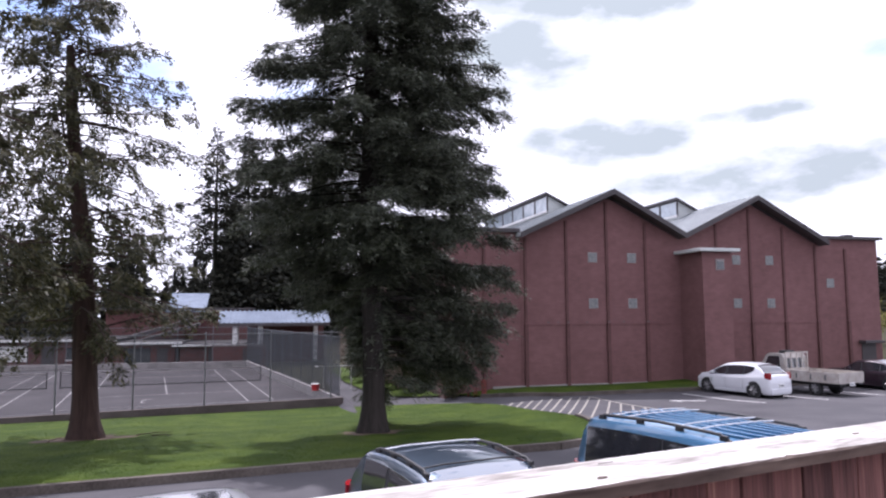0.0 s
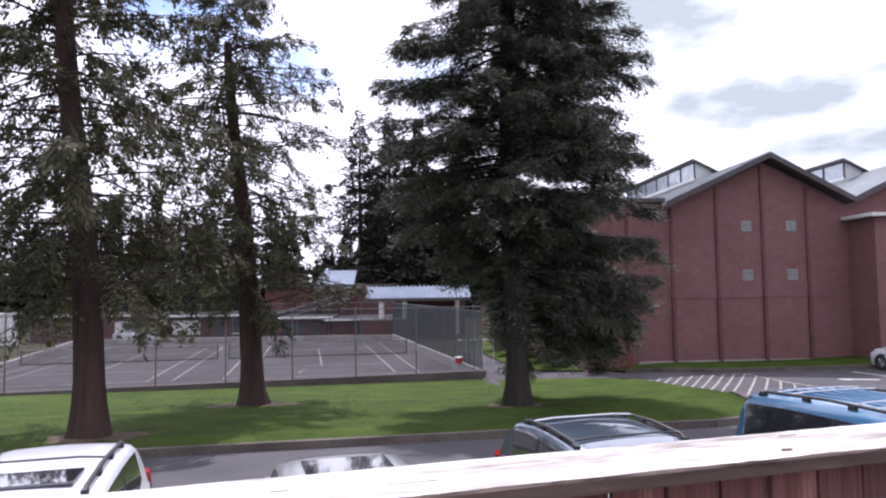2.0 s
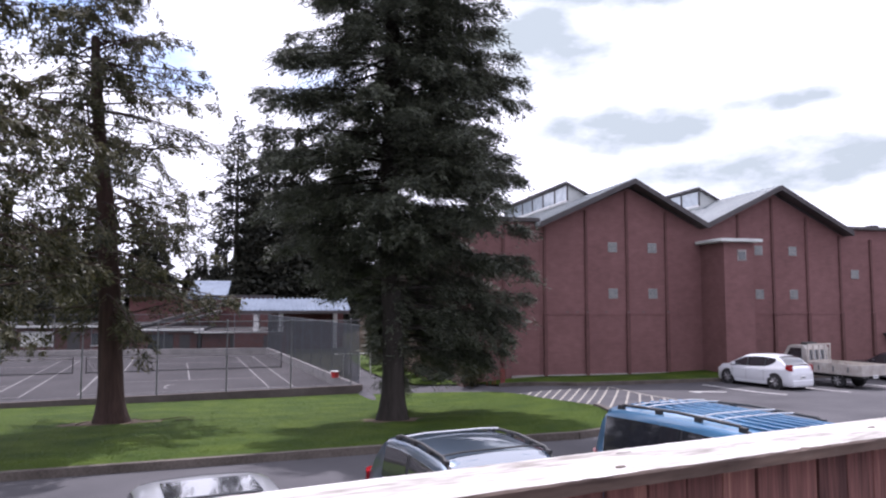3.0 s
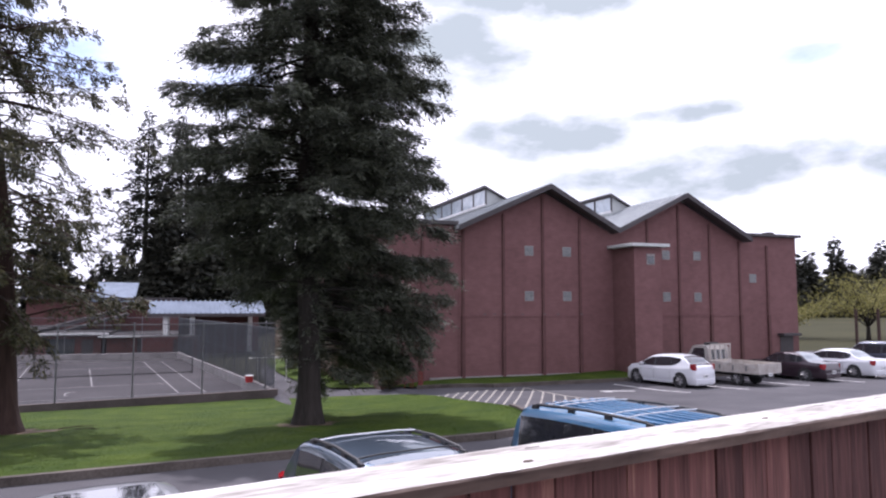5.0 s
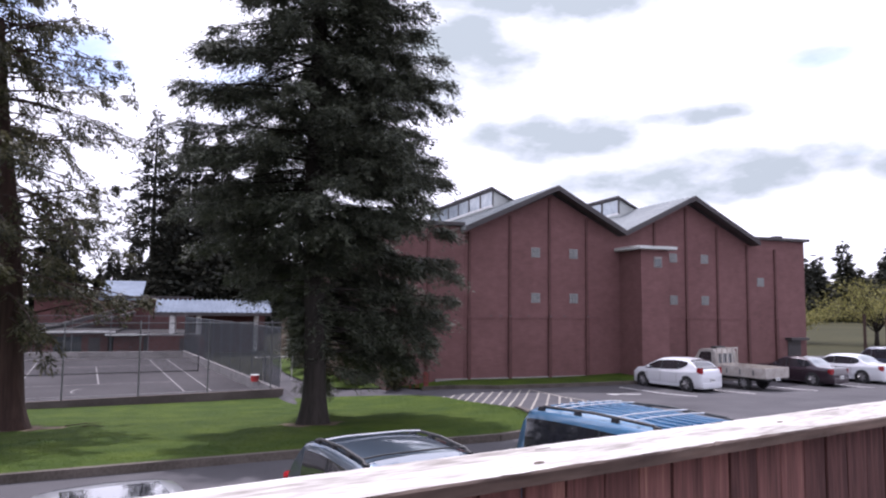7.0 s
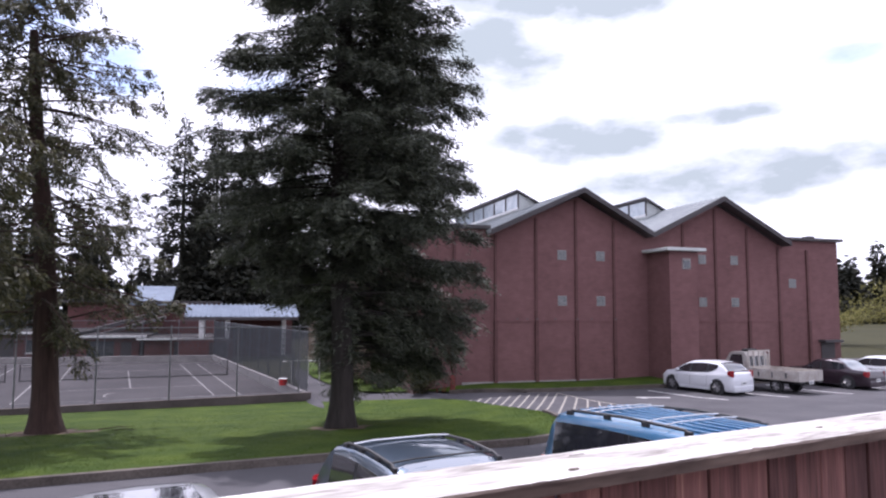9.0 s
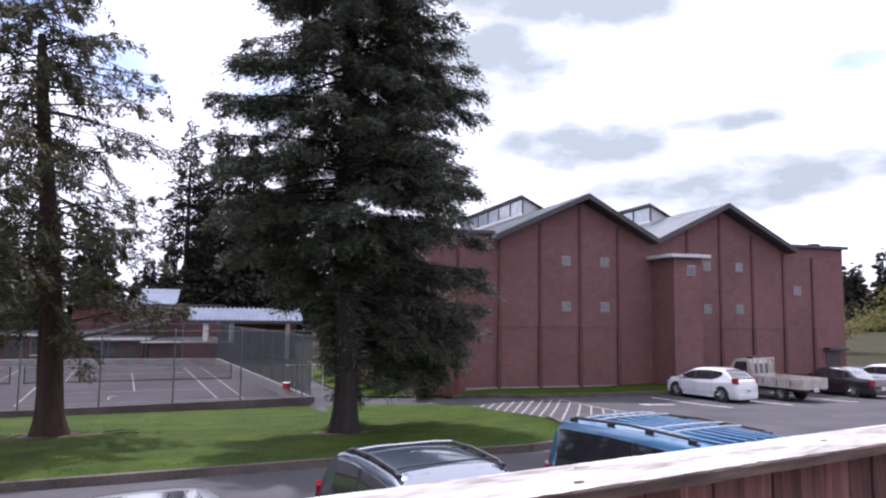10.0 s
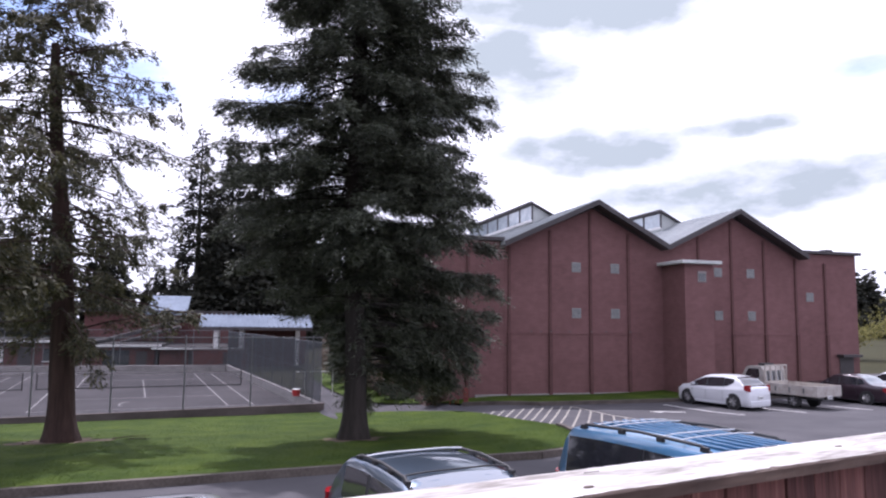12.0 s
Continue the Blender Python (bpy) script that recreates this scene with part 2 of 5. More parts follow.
FIR_BARK = mat("fir_bark", (0.014, 0.012, 0.010), (0.038, 0.031, 0.027), rough=0.95, scale=2, fine=9, bump=1.0, depth=0.05, stretch=(1, 1, 0.2))
CEDAR_BARK = mat("cedar_bark", (0.028, 0.016, 0.013), (0.074, 0.044, 0.036), rough=0.95, scale=2, fine=12, bump=1.0, depth=0.04, stretch=(1, 1, 0.1))
CAP_WOOD = mat("weathered_cap_wood", (0.18, 0.16, 0.14), (0.57, 0.545, 0.51), rough=0.75, scale=10, fine=55, bump=0.6, depth=0.006, stretch=(0.22, 1, 1), third=(0.66, 0.64, 0.61))
# dark wood for knots and the cap's sides, whose shade is in the colour
CAP_EDGE = mat("shaded_edge_knot_wood", (0.045, 0.030, 0.024), (0.21, 0.155, 0.125), rough=0.85, scale=4, fine=30, bump=0.7, depth=0.006, stretch=(0.12, 1, 1))
BOARD = mat("red_brown_fence_board", (0.060, 0.026, 0.024), (0.20, 0.092, 0.080), rough=0.8, scale=26, fine=110, bump=0.7, depth=0.005, stretch=(1, 1, 0.05), each=0.30, third=(0.34, 0.195, 0.145))


# ---- building blocks ----
def part(name, bm, material, parent=None, label="", smooth=False):
    """Links a bmesh, or (vertices, faces), as one mesh object."""
    me = bpy.data.meshes.new(name)
    if isinstance(bm, tuple):
        me.from_pydata(bm[0], [], bm[1])
    else:
        bm.to_mesh(me)
        bm.free()
    for one in (material if isinstance(material, list) else [material]):
        me.materials.append(one)
    if smooth:
        me.polygons.foreach_set("use_smooth", [True] * len(me.polygons))
    ob = new(name, me)
    if parent:
        ob.parent = parent
    if label:
        tagged(ob, label)
    return ob


def thing(name, m, label, category, group="", kind=""):
    ob = new(name)
    ob.matrix_basis = m
    ob.empty_display_size = 0.2
    return tagged(ob, label, category, group, kind)


def box(bm, x0, x1, y0, y1, z0, z1, bevel=0.0):
    vs = bmesh.ops.create_cube(bm, size=1)["verts"]
    for v in vs:
        v.co = Vector(((x0 + x1) / 2 + v.co.x * (x1 - x0), (y0 + y1) / 2 + v.co.y * (y1 - y0), (z0 + z1) / 2 + v.co.z * (z1 - z0)))
    if bevel:
        es = list({e for v in vs for e in v.link_edges})
        bmesh.ops.bevel(bm, geom=es, offset=bevel, segments=2, affect="EDGES", profile=0.5)
    return bm


def boxed(*a, **k):
    return box(bmesh.new(), *a, **k)


def tube(bm, pts, radii, sides=8, caps=True):
    """A tapered tube along points."""
    pts = [Vector(p) for p in pts]
    rings = []
    for i, p in enumerate(pts):
        d = (pts[min(i + 1, len(pts) - 1)] - pts[max(i - 1, 0)]).normalized()
        side = d.cross(Vector((0, 0, 1)) if abs(d.z) < 0.9 else Vector((1, 0, 0))).normalized()
        other = side.cross(d)
        r = radii[i] if isinstance(radii, (list, tuple)) else radii
        rings.append([bm.verts.new(p + (side * math.cos(a) + other * math.sin(a)) * r) for a in [2 * math.pi * k / sides for k in range(sides)]])
    for a, b in zip(rings, rings[1:]):
        for k in range(sides):
            bm.faces.new((a[k], a[(k + 1) % sides], b[(k + 1) % sides], b[k]))
    if caps:
        bm.faces.new(rings[0][::-1])
        bm.faces.new(rings[-1])
    return bm


def tubed(pts, radii, sides=8):
    return tube(bmesh.new(), pts, radii, sides)


def prism(bm, poly, a, b, axis="y"):
    """A flat outline swept from a to b along an axis; the outline holds the other two coordinates in order."""
    def at(p, w):
        return {"x": (w, p[0], p[1]), "y": (p[0], w, p[1]), "z": (p[0], p[1], w)}[axis]
    lo, hi = [bm.verts.new(at(p, a)) for p in poly], [bm.verts.new(at(p, b)) for p in poly]
    bm.faces.new(lo)
    bm.faces.new(hi[::-1])
    for i in range(len(poly)):
        j = (i + 1) % len(poly)
        bm.faces.new((lo[j], lo[i], hi[i], hi[j]))
    bmesh.ops.recalc_face_normals(bm, faces=bm.faces)
    return bm


def prismed(*a, **k):
    return prism(bmesh.new(), *a, **k)


def slab(bm, a, b, width, z0, z1):
    """An upright-sided bar from a to b on the ground plan; z0 and z1 are pairs of heights at its ends."""
    a, b = Vector(a), Vector(b)
    d = (b - a).normalized()
    s = Vector((-d.y, d.x)) * width / 2
    q = [a - s, a + s, b + s, b - s]
    hs = [0, 0, 1, 1]
    lo = [bm.verts.new((p.x, p.y, z0[h])) for p, h in zip(q, hs)]
    hi = [bm.verts.new((p.x, p.y, z1[h])) for p, h in zip(q, hs)]
    fs = [bm.faces.new(lo), bm.faces.new(hi)]
    for i in range(4):
        j = (i + 1) % 4
        fs.append(bm.faces.new((lo[i], lo[j], hi[j], hi[i])))
    bmesh.ops.recalc_face_normals(bm, faces=fs)
    return bm


# ---- ground ----
def smooth(a, b, x):
    u = min(1, max(0, (x - a) / (b - a)))
    return u * u * (3 - 2 * u)


def gz(x, y):
    """Height of the land: it falls from the near road towards the court."""
    left = 0.4 - 0.07 * min(19, max(0, y - 19)) - 0.07 * smooth(38, 40, y) - 0.5 * smooth(70, 90, y)
    right = 0.4 - 0.04 * min(10, max(0, y - 19)) + 0.25 * smooth(12, 22, x) * smooth(31, 36, y)
    s = smooth(-1, 8, x)
    return left * (1 - s) + right * s + 0.5 * smooth(40, 110, x) * smooth(30, 60, y)


def sheet(name, xs, ys_of, lift, material, label, category, edge=0.0):
    """A sheet over columns of x; ys_of gives the y values of a column."""
    cols = []
    vs, fs = [], []
    for x in xs:
        col = []
        for y in ys_of(x):
            col.append(len(vs))
            vs.append((x, y, gz(x, y) + lift))
        cols.append(col)
    for a, b in zip(cols, cols[1:]):
        for i in range(len(a) - 1):
            fs.append((a[i], b[i], b[i + 1], a[i + 1]))
    return tagged(part(name, (vs, fs), material), label, category, kind="structure")


def spread(a, b, n):
    return [a + (b - a) * i / n for i in range(n + 1)]


def bent(pts):
    """A line through points of the plan, as a function of x."""
    def f(x):
        for (x0, y0), (x1, y1) in zip(pts, pts[1:]):
            if x <= x1:
                return y0 + (y1 - y0) * (x - x0) / (x1 - x0)
        return pts[-1][1]
    return f


far = [-3000, -1200, -500, -250, -140, -100] + spread(-80, 120, 50) + [160, 250, 500, 1200, 3000]
far_y = [-3000, -1000, -300, -100, -40] + spread(-20, 120, 40) + [160, 250, 500, 1200, 3000]
sheet("ground", far, lambda x: far_y, -0.10, ROUGH_GRASS, "mown field grass stretching to the far trees", "ground")
lot_far = bent([(-70, 22), (-1, 38), (0.5, 62), (4, 62), (4.2, 37), (31, 37), (31.3, 44), (75, 46)])
sheet("road", spread(-70, 75, 145), lambda x: spread(-12, lot_far(x), 60), 0.0, ASPHALT, "worn grey asphalt drive and parking lot", "road")

kerb_front = bent([(-70, 10.5), (-10, 17.7), (2.4, 19.2), (3.4, 19.7), (4.6, 21.2), (5.35, 23.0), (5.75, 24.6), (5.85, 25.4)])
lawn_back = bent([(-70, 24.3), (-0.8, 38.72), (1.0, 36.6), (3.2, 33.4), (4.4, 31.8), (5.0, 30.4), (5.5, 27.6), (5.85, 25.7)])
lawn_x = spread(-70, -12, 40) + spread(-11.5, 4.8, 60) + [5.0, 5.2, 5.35, 5.5, 5.65, 5.75, 5.85]
sheet("lawn", lawn_x, lambda x: spread(kerb_front(x) + 0.08, lawn_back(x), 34), 0.10, GRASS, "bright green mown lawn under the conifers", "lawn")
strip_front = bent([(0.9, 51), (1.3, 44.5), (2.4, 39.4), (5.2, 34.2), (8.3, 32.5), (16, 32.6), (31.5, 33.0)])
sheet("lawn", spread(0.9, 31.5, 68), lambda x: spread(strip_front(x) + 0.08, 36.2 if x > 4 else 61.9, 10), 0.10, GRASS, "narrow strip of lawn at the foot of the brick hall", "lawn")


def kerb(name, line, xs, label):
    bm = bmesh.new()
    for a, b in zip(xs, xs[1:]):
        pa, pb = (a, line(a)), (b, line(b))
        za, zb = gz(*pa), gz(*pb)
        slab(bm, pa, pb, 0.16, (za - 0.1, zb - 0.1), (za + 0.17, zb + 0.17))
    return tagged(part(name, bm, KERB), label, "kerb", kind="structure")


kerb("kerb", kerb_front, spread(-70, -12, 20) + spread(-11, 2, 13) + [2.4, 2.9, 3.4, 4.0, 4.6, 5.0, 5.35, 5.6, 5.75, 5.85], "weathered concrete kerb along the lawn, darkened for its shaded face")
kerb("kerb", strip_front, [5.2, 6.2, 7.2, 8.3] + spread(9, 31.5, 18), "concrete kerb along the parking bays")


# ---- the brick hall ----
def brick_hall():
    hall = thing("brick_hall", pose(0, 35.97, 0), "tall dark red brick hall with two gables and metal roofs", "building")
    depth, x0, x1, left, right = 26.0, 7.95, 26.15, 3.9, 30.45
    mid, peaks, peak, eave = 17.15, (12.95, 21.75), 9.82, 7.62
    # front wall with its two gables, left and right wings lower
    wall = [(x0, -0.6), (mid, -0.6), (x1, -0.6), (x1, eave), (peaks[1], peak), (mid, eave + 0.1), (peaks[0], peak), (x0, eave)]
    part("wall", prismed(wall, 0, 0.35), BRICK, hall)
    part("wall", boxed(left, x0, 0.02, 0.36, -0.9, 7.85), BRICK, hall)
    part("wall", boxed(x1, right, 0.02, 0.36, -0.6, 7.95), BRICK, hall)
    part("wall", boxed(left, left + 0.35, 0.36, depth, -1.2, 7.85), BRICK, hall)
    part("wall", boxed(right - 0.35, right, 0.36, depth, -0.6, 7.95), BRICK, hall)
    part("wall", boxed(left, right, depth, depth + 0.35, -1.2, 7.85), BRICK, hall)
    # flat roofs with a dark edge
    part("flat_roof", boxed(left - 0.2, x0 - 0.06, -0.2, depth + 0.5, 7.86, 8.05), FASCIA, hall, "dark flat roof edge")
    part("flat_roof", boxed(x1 + 0.06, right + 0.25, -0.22, depth + 0.5, 7.96, 8.12), FASCIA, hall, "dark flat roof edge")
    part("roof_vent", boxed(28.9, 29.4, 0.6, 1.1, 8.12, 8.34, bevel=0.03), FASCIA, hall)
    # pitched roofs: each slope with raised seams, dark bargeboards on the overhang
    over = -0.72
    for px, ends in ((peaks[0], (x0 - 0.25, mid)), (peaks[1], (mid, x1 + 0.2))):
        for ex in ends:
            ez = eave + 0.15 if ex in (x0 - 0.25, x1 + 0.2) else eave + 0.35
            pz = peak + 0.36
            roof = part("roof", prismed([(px, pz), (ex, ez), (ex, ez - 0.16), (px, pz - 0.16)], over, depth), METAL_ROOF, hall)
            bm = bmesh.new()
            for k in range(27):
                y = over + 0.15 + k * 0.45
                prism(bm, [(px, pz), (px, pz + 0.045), (ex, ez + 0.045), (ex, ez)], y, y + 0.035)
            part("seam", bm, METAL_ROOF, roof)
            drop = 0.25
            part("bargeboard", prismed([(px, pz + 0.03), (ex, ez + 0.03), (ex, ez - drop), (px, pz - drop)], over - 0.06, over - 0.004), FASCIA, hall)
            part("soffit", prismed([(px, pz - 0.17), (ex, ez - 0.17), (ex, ez - 0.23), (px, pz - 0.23)], over, -0.004), FASCIA, hall)
        # roof monitor with a glazed side
        fy, back = 5.0, 17.0
        a, b, c = (px + 0.05, peak + 0.32), (px - 1.25, peak + 0.98), (px - 1.25, peak - 0.25)
        monitor = part("roof_monitor", prismed([a, b, c], fy, back), SIDING, hall, "pale clad roof monitor with a glazed side")
        part("monitor_roof", prismed([(a[0] + 0.1, a[1]), (b[0] - 0.22, b[1] + 0.13), (b[0] - 0.22, b[1] + 0.02), (a[0] + 0.1, a[1] - 0.1)], fy - 0.25, back), FASCIA, monitor)
        for k in range(6):
            y = fy + 0.12 + k * 1.95
            part("pane", boxed(b[0] - 0.03, b[0] - 0.012, y, y + 1.75, c[1] + 0.32, b[1] - 0.1), CLEAR, monitor)
        for k in range(7):
            y = fy + k * 1.95 - 0.04
            part("mullion", boxed(b[0] - 0.06, b[0] - 0.005, y, y + 0.14, c[1] + 0.2, b[1] - 0.02), FASCIA, monitor)
        part("sill", boxed(b[0] - 0.08, b[0], fy, back, c[1] + 0.16, c[1] + 0.3), WHITE_TRIM, monitor)
    # pilasters in two lifts
    tops = {8.2: 7.6, 10.47: 8.55, 12.78: 9.6, 15.05: 8.6, 19.45: 8.6, 21.6: 9.55, 23.8: 8.6, 25.98: 7.6, 28.1: 7.4, 6.0: 7.5}
    for x, top in tops.items():
        z = gz(x, 36)
        part("pilaster", boxed(x - 0.07, x + 0.07, -0.08, 0.018, 3.27, top, bevel=0.01), BRICK_DARK, hall)
        part("pilaster", boxed(x - 0.09, x + 0.09, -0.13, 0.018, z - 0.3, 3.23, bevel=0.01), BRICK_DARK, hall)
    # a shallow ledge between the lifts
    for a, b in ((8.3, 10.38), (10.56, 12.69), (12.87, 14.96), (15.14, 17.2), (19.5, 21.5), (21.69, 23.7), (23.9, 25.9)):
        part("ledge", boxed(a, b, -0.03, -0.002, 3.16, 3.24), BRICK, hall)
    for x in (9.35, 9.9, 10.47, 11.5, 12.78, 13.6, 15.05):
        part("bracket", boxed(x - 0.06, x + 0.06, -0.17, -0.132, 3.27, 3.33), CONCRETE_DARK, hall)
    part("footing", boxed(left + 2.5, 17.0, -0.1, -0.004, -0.5, 0.16), CONCRETE, hall, "pale concrete footing strip")
    # glass block windows of three by three
    for cx in (11.97, 14.25, 20.72, 22.9):
        for cz in (6.65, 4.25):
            window = part("glass_block_window", boxed(cx - 0.26, cx + 0.26, -0.012, -0.004, cz - 0.26, cz + 0.26), CONCRETE, hall)
            for i in range(3):
                for j in range(3):
                    a, b = cx - 0.245 + i * 0.165, cz - 0.245 + j * 0.165
                    part("glass_block", boxed(a, a + 0.155, -0.03, -0.014, b, b + 0.155), GLASS_BLOCK, window)
    window = part("glass_block_window", boxed(26.74, 27.26, 0.0, 0.015, 5.14, 5.66), CONCRETE, hall)
    for i in range(3):
        for j in range(3):
            a, b = 26.755 + i * 0.165, 5.155 + j * 0.165
            part("glass_block", boxed(a, a + 0.155, -0.012, -0.002, b, b + 0.155), GLASS_BLOCK, window)
    # stair tower in front of the valley
    tx0, tx1, ty, top = 17.15, 18.85, -2.0, 6.88
    part("tower_wall", boxed(tx0, tx1, ty, -0.004, -0.4, top), BRICK, hall)
    part("tower_roof", boxed(tx0 - 0.35, tx1 + 0.35, ty - 0.35, -0.004, top + 0.003, top + 0.17, bevel=0.02), SIDING, hall, "pale flat roof slab")
    frame_ = part("tower_window", boxed(17.92, 18.44, ty - 0.04, ty - 0.002, 5.93, 6.51, bevel=0.01), CONCRETE, hall)
    part("pane", boxed(17.99, 18.37, ty - 0.055, ty - 0.042, 6.0, 6.39), WINDOW, frame_)
    # side doorway at the far end
    door = part("door_hood", boxed(28.75, 30.15, -0.5, -0.004, 1.95, 2.1, bevel=0.02), FASCIA, hall)
    # flat dark panel on the wall, painted for the shade within the doorway
    part("door", boxed(28.95, 29.95, -0.02, 0.016, 0.1, 1.94), FASCIA, door, "dark panel standing for the shaded doorway")
    return hall


brick_hall()


# ---- the deck and its fence, where the camera stands ----
RAIL_TURN = 13.6
CAP_CRACK = mat("weathered_crack", (0.30, 0.275, 0.25), (0.50, 0.47, 0.44), rough=0.9, scale=9, fine=60)
def deck_fence():
    fence = thing("deck_fence", pose(-4.16, 4.58, 0, 0, 0, RAIL_TURN), "red-brown board fence with a sun-bleached wooden cap rail", "fence")
    a, b, w, top = -3.2, 9.0, 0.245, 3.34
    # cap: a weathered plank with uneven edges
    rng = random.Random(3)
    bm = bmesh.new()
    rows = []
    n = 480
    for i in range(n + 1):
        x = a + (b - a) * i / n
        j = [rng.gauss(0, 0.0007) + 0.002 * noise.noise((x * 6.0, k_ * 9.0, 2)) for k_ in range(6)]
        rows.append([bm.verts.new(v) for v in (
            (x, -w + 0.004 + j[0], top - 0.036), (x, -w + j[1], top - 0.006), (x, -w + 0.005 + 0.006 * noise.noise((x * 5.0, 3.1, 0)) + 0.004 * noise.noise((x * 23.0, 7.7, 0)) + (0.012 if noise.noise((x * 9.0, 1.7, 4)) > 0.52 else 0), top + j[2] * 0.5),
            (x, -w * 0.55, top + 0.0015 + j[3] * 0.3), (x, -0.007, top + j[4] * 0.5), (x, j[5], top - 0.007), (x, -0.004, top - 0.036))])
    for p, q in zip(rows, rows[1:]):
        for k in range(7):
            f = bm.faces.new((p[k], q[k], q[(k + 1) % 7], p[(k + 1) % 7]))
            # sides and underside get the darker wood, shade put into its colour
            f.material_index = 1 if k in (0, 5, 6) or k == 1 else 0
    bm.faces.new(rows[0])
    bm.faces.new(rows[-1][::-1])
    bmesh.ops.recalc_face_normals(bm, faces=bm.faces)
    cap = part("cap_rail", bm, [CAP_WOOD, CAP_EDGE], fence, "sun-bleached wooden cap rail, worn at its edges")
    for x, y in ((0.03, -0.185), (1.2, -0.12), (2.6, -0.2)):
        part("knot", prismed([(x - 0.016, y - 0.003), (x - 0.004, y - 0.008), (x + 0.014, y - 0.004), (x + 0.017, y + 0.004), (x, y + 0.008), (x - 0.013, y + 0.005)], top - 0.004, top + 0.0035, "z"), CAP_EDGE, cap)
    for k in range(7):
        x, y = rng.uniform(a + 0.3, b - 5), -rng.uniform(0.015, w - 0.015)
        ln_, wd = rng.uniform(0.03, 0.14), rng.uniform(0.0004, 0.0010)
        part("crack", prismed([(x, y), (x + ln_ * 0.4, y - wd), (x + ln_, y + wd * 0.5), (x + ln_ * 0.5, y + wd)], top - 0.003, top + 0.0032, "z"), CAP_CRACK, cap)
    # upright boards hang under the cap
    x, k = a, 0
    while x < b - 0.15:
        wd = 0.138 + rng.uniform(-0.004, 0.004)
        y = -w * 0.5 + rng.uniform(-0.004, 0.004)
        part("board", boxed(x, x + wd, y - 0.018, y, 2.0, top - 0.038, bevel=0.003), BOARD, fence)
        x += wd + rng.uniform(0.004, 0.012)
        k += 1
    for z in (2.2, 3.1):
        part("rail", boxed(a, b, -w * 0.5 + 0.006, -w * 0.5 + 0.044, z, z + 0.09), BOARD, fence)
    for x in (-2.6, -0.3, 2.0, 4.3, 6.6):
        part("post", boxed(x, x + 0.09, -w * 0.5 + 0.046, -w * 0.5 + 0.13, 2.0, top - 0.04), BOARD, fence)
    return fence


deck_fence()
deck = thing("deck", pose(-4.16, 4.58, 0, 0, 0, RAIL_TURN), "red-brown plank deck raised above the road", "deck", kind="structure")
for k in range(20):
    part("plank", boxed(-3.2, 9.0, -3.2 + k * 0.158, -3.2 + k * 0.158 + 0.15, 2.0, 2.038), BOARD, deck)
for x in (-3.0, 0.0, 3.0, 6.0, 8.8):
    for y in (-3.1, -0.3):
        part("post", boxed(x - 0.07, x + 0.07, y - 0.07, y + 0.07, 0.3, 1.995), BOARD, deck)
part("skirt", boxed(-3.2, 9.0, -0.16, -0.14, 0.3, 1.99), BOARD, deck)


# ---- trees ----
def leaflets(places, axes, ups, length, width, rng):
    """Slim rhombic leaves: at each place one along its axis. All arrays n by 3."""
    n = len(places)
    side = np.cross(axes, ups)
    side /= np.linalg.norm(side, axis=1)[:, None] + 1e-9
    ln_ = (length * rng.uniform(0.6, 1.35, n))[:, None]
    wd = (width * rng.uniform(0.7, 1.3, n))[:, None]
    mid = places + axes * ln_ * 0.45
    v = np.stack([places, mid + side * wd, places + axes * ln_, mid - side * wd], axis=1).reshape(-1, 3)
    f = np.arange(4 * n).reshape(n, 4)
    return v, f


def unit(a):
    return a / (np.linalg.norm(a, axis=-1, keepdims=True) + 1e-9)


def mesh_np(name, v, f, material, parent, label=""):
    me = bpy.data.meshes.new(name)
    me.vertices.add(len(v))
    me.vertices.foreach_set("co", np.ascontiguousarray(v, dtype=np.float32).ravel())
    k = f.shape[1]
    me.loops.add(f.size)
    me.loops.foreach_set("vertex_index", f.astype(np.int32).ravel())
    me.polygons.add(len(f))
    me.polygons.foreach_set("loop_start", np.arange(0, f.size, k, dtype=np.int32))
    me.update(calc_edges=True)
    me.materials.append(material)
    ob = new(name, me)
    ob.parent = parent
    if label:
        tagged(ob, label)
    return ob


def trunk_mesh(height, r0, lean, rng, flare=1.6, top_r=0.04, sides=14, wob=0.06):
    bm = bmesh.new()
    rings = []
    hs = [-0.5, -0.1, 0.05, 0.2, 0.45, 0.8, 1.3] + list(np.linspace(2, height, 16))
    ph = rng.uniform(0, 6, 4)
    for h in hs:
        u = max(0, h) / height
        r = r0 * (1 - u) ** 0.85 + top_r
        if h < 1.3:
            r *= 1 + (flare - 1) * (1 - max(h, 0) / 1.3) ** 2.2
        cx, cy = lean[0] * u + wob * math.sin(h * 0.6 + ph[0]), lean[1] * u + wob * math.sin(h * 0.5 + ph[1])
        ring = []
        for k in range(sides):
            a = 2 * math.pi * k / sides
            lobes = 1 + (0.10 if h < 1.2 else 0.04) * math.sin(3 * a + ph[2]) + 0.05 * math.sin(5 * a + ph[3] + h * 0.3)
            ring.append(bm.verts.new((cx + math.cos(a) * r * lobes, cy + math.sin(a) * r * lobes, h)))
        rings.append(ring)
    for p, q in zip(rings, rings[1:]):
        for k in range(sides):
            bm.faces.new((p[k], p[(k + 1) % sides], q[(k + 1) % sides], q[k]))
    bm.faces.new(rings[-1])
    return bm, (lambda h: np.array([lean[0] * h / height + wob * math.sin(h * 0.6 + ph[0]), lean[1] * h / height + wob * math.sin(h * 0.5 + ph[1]), h]))


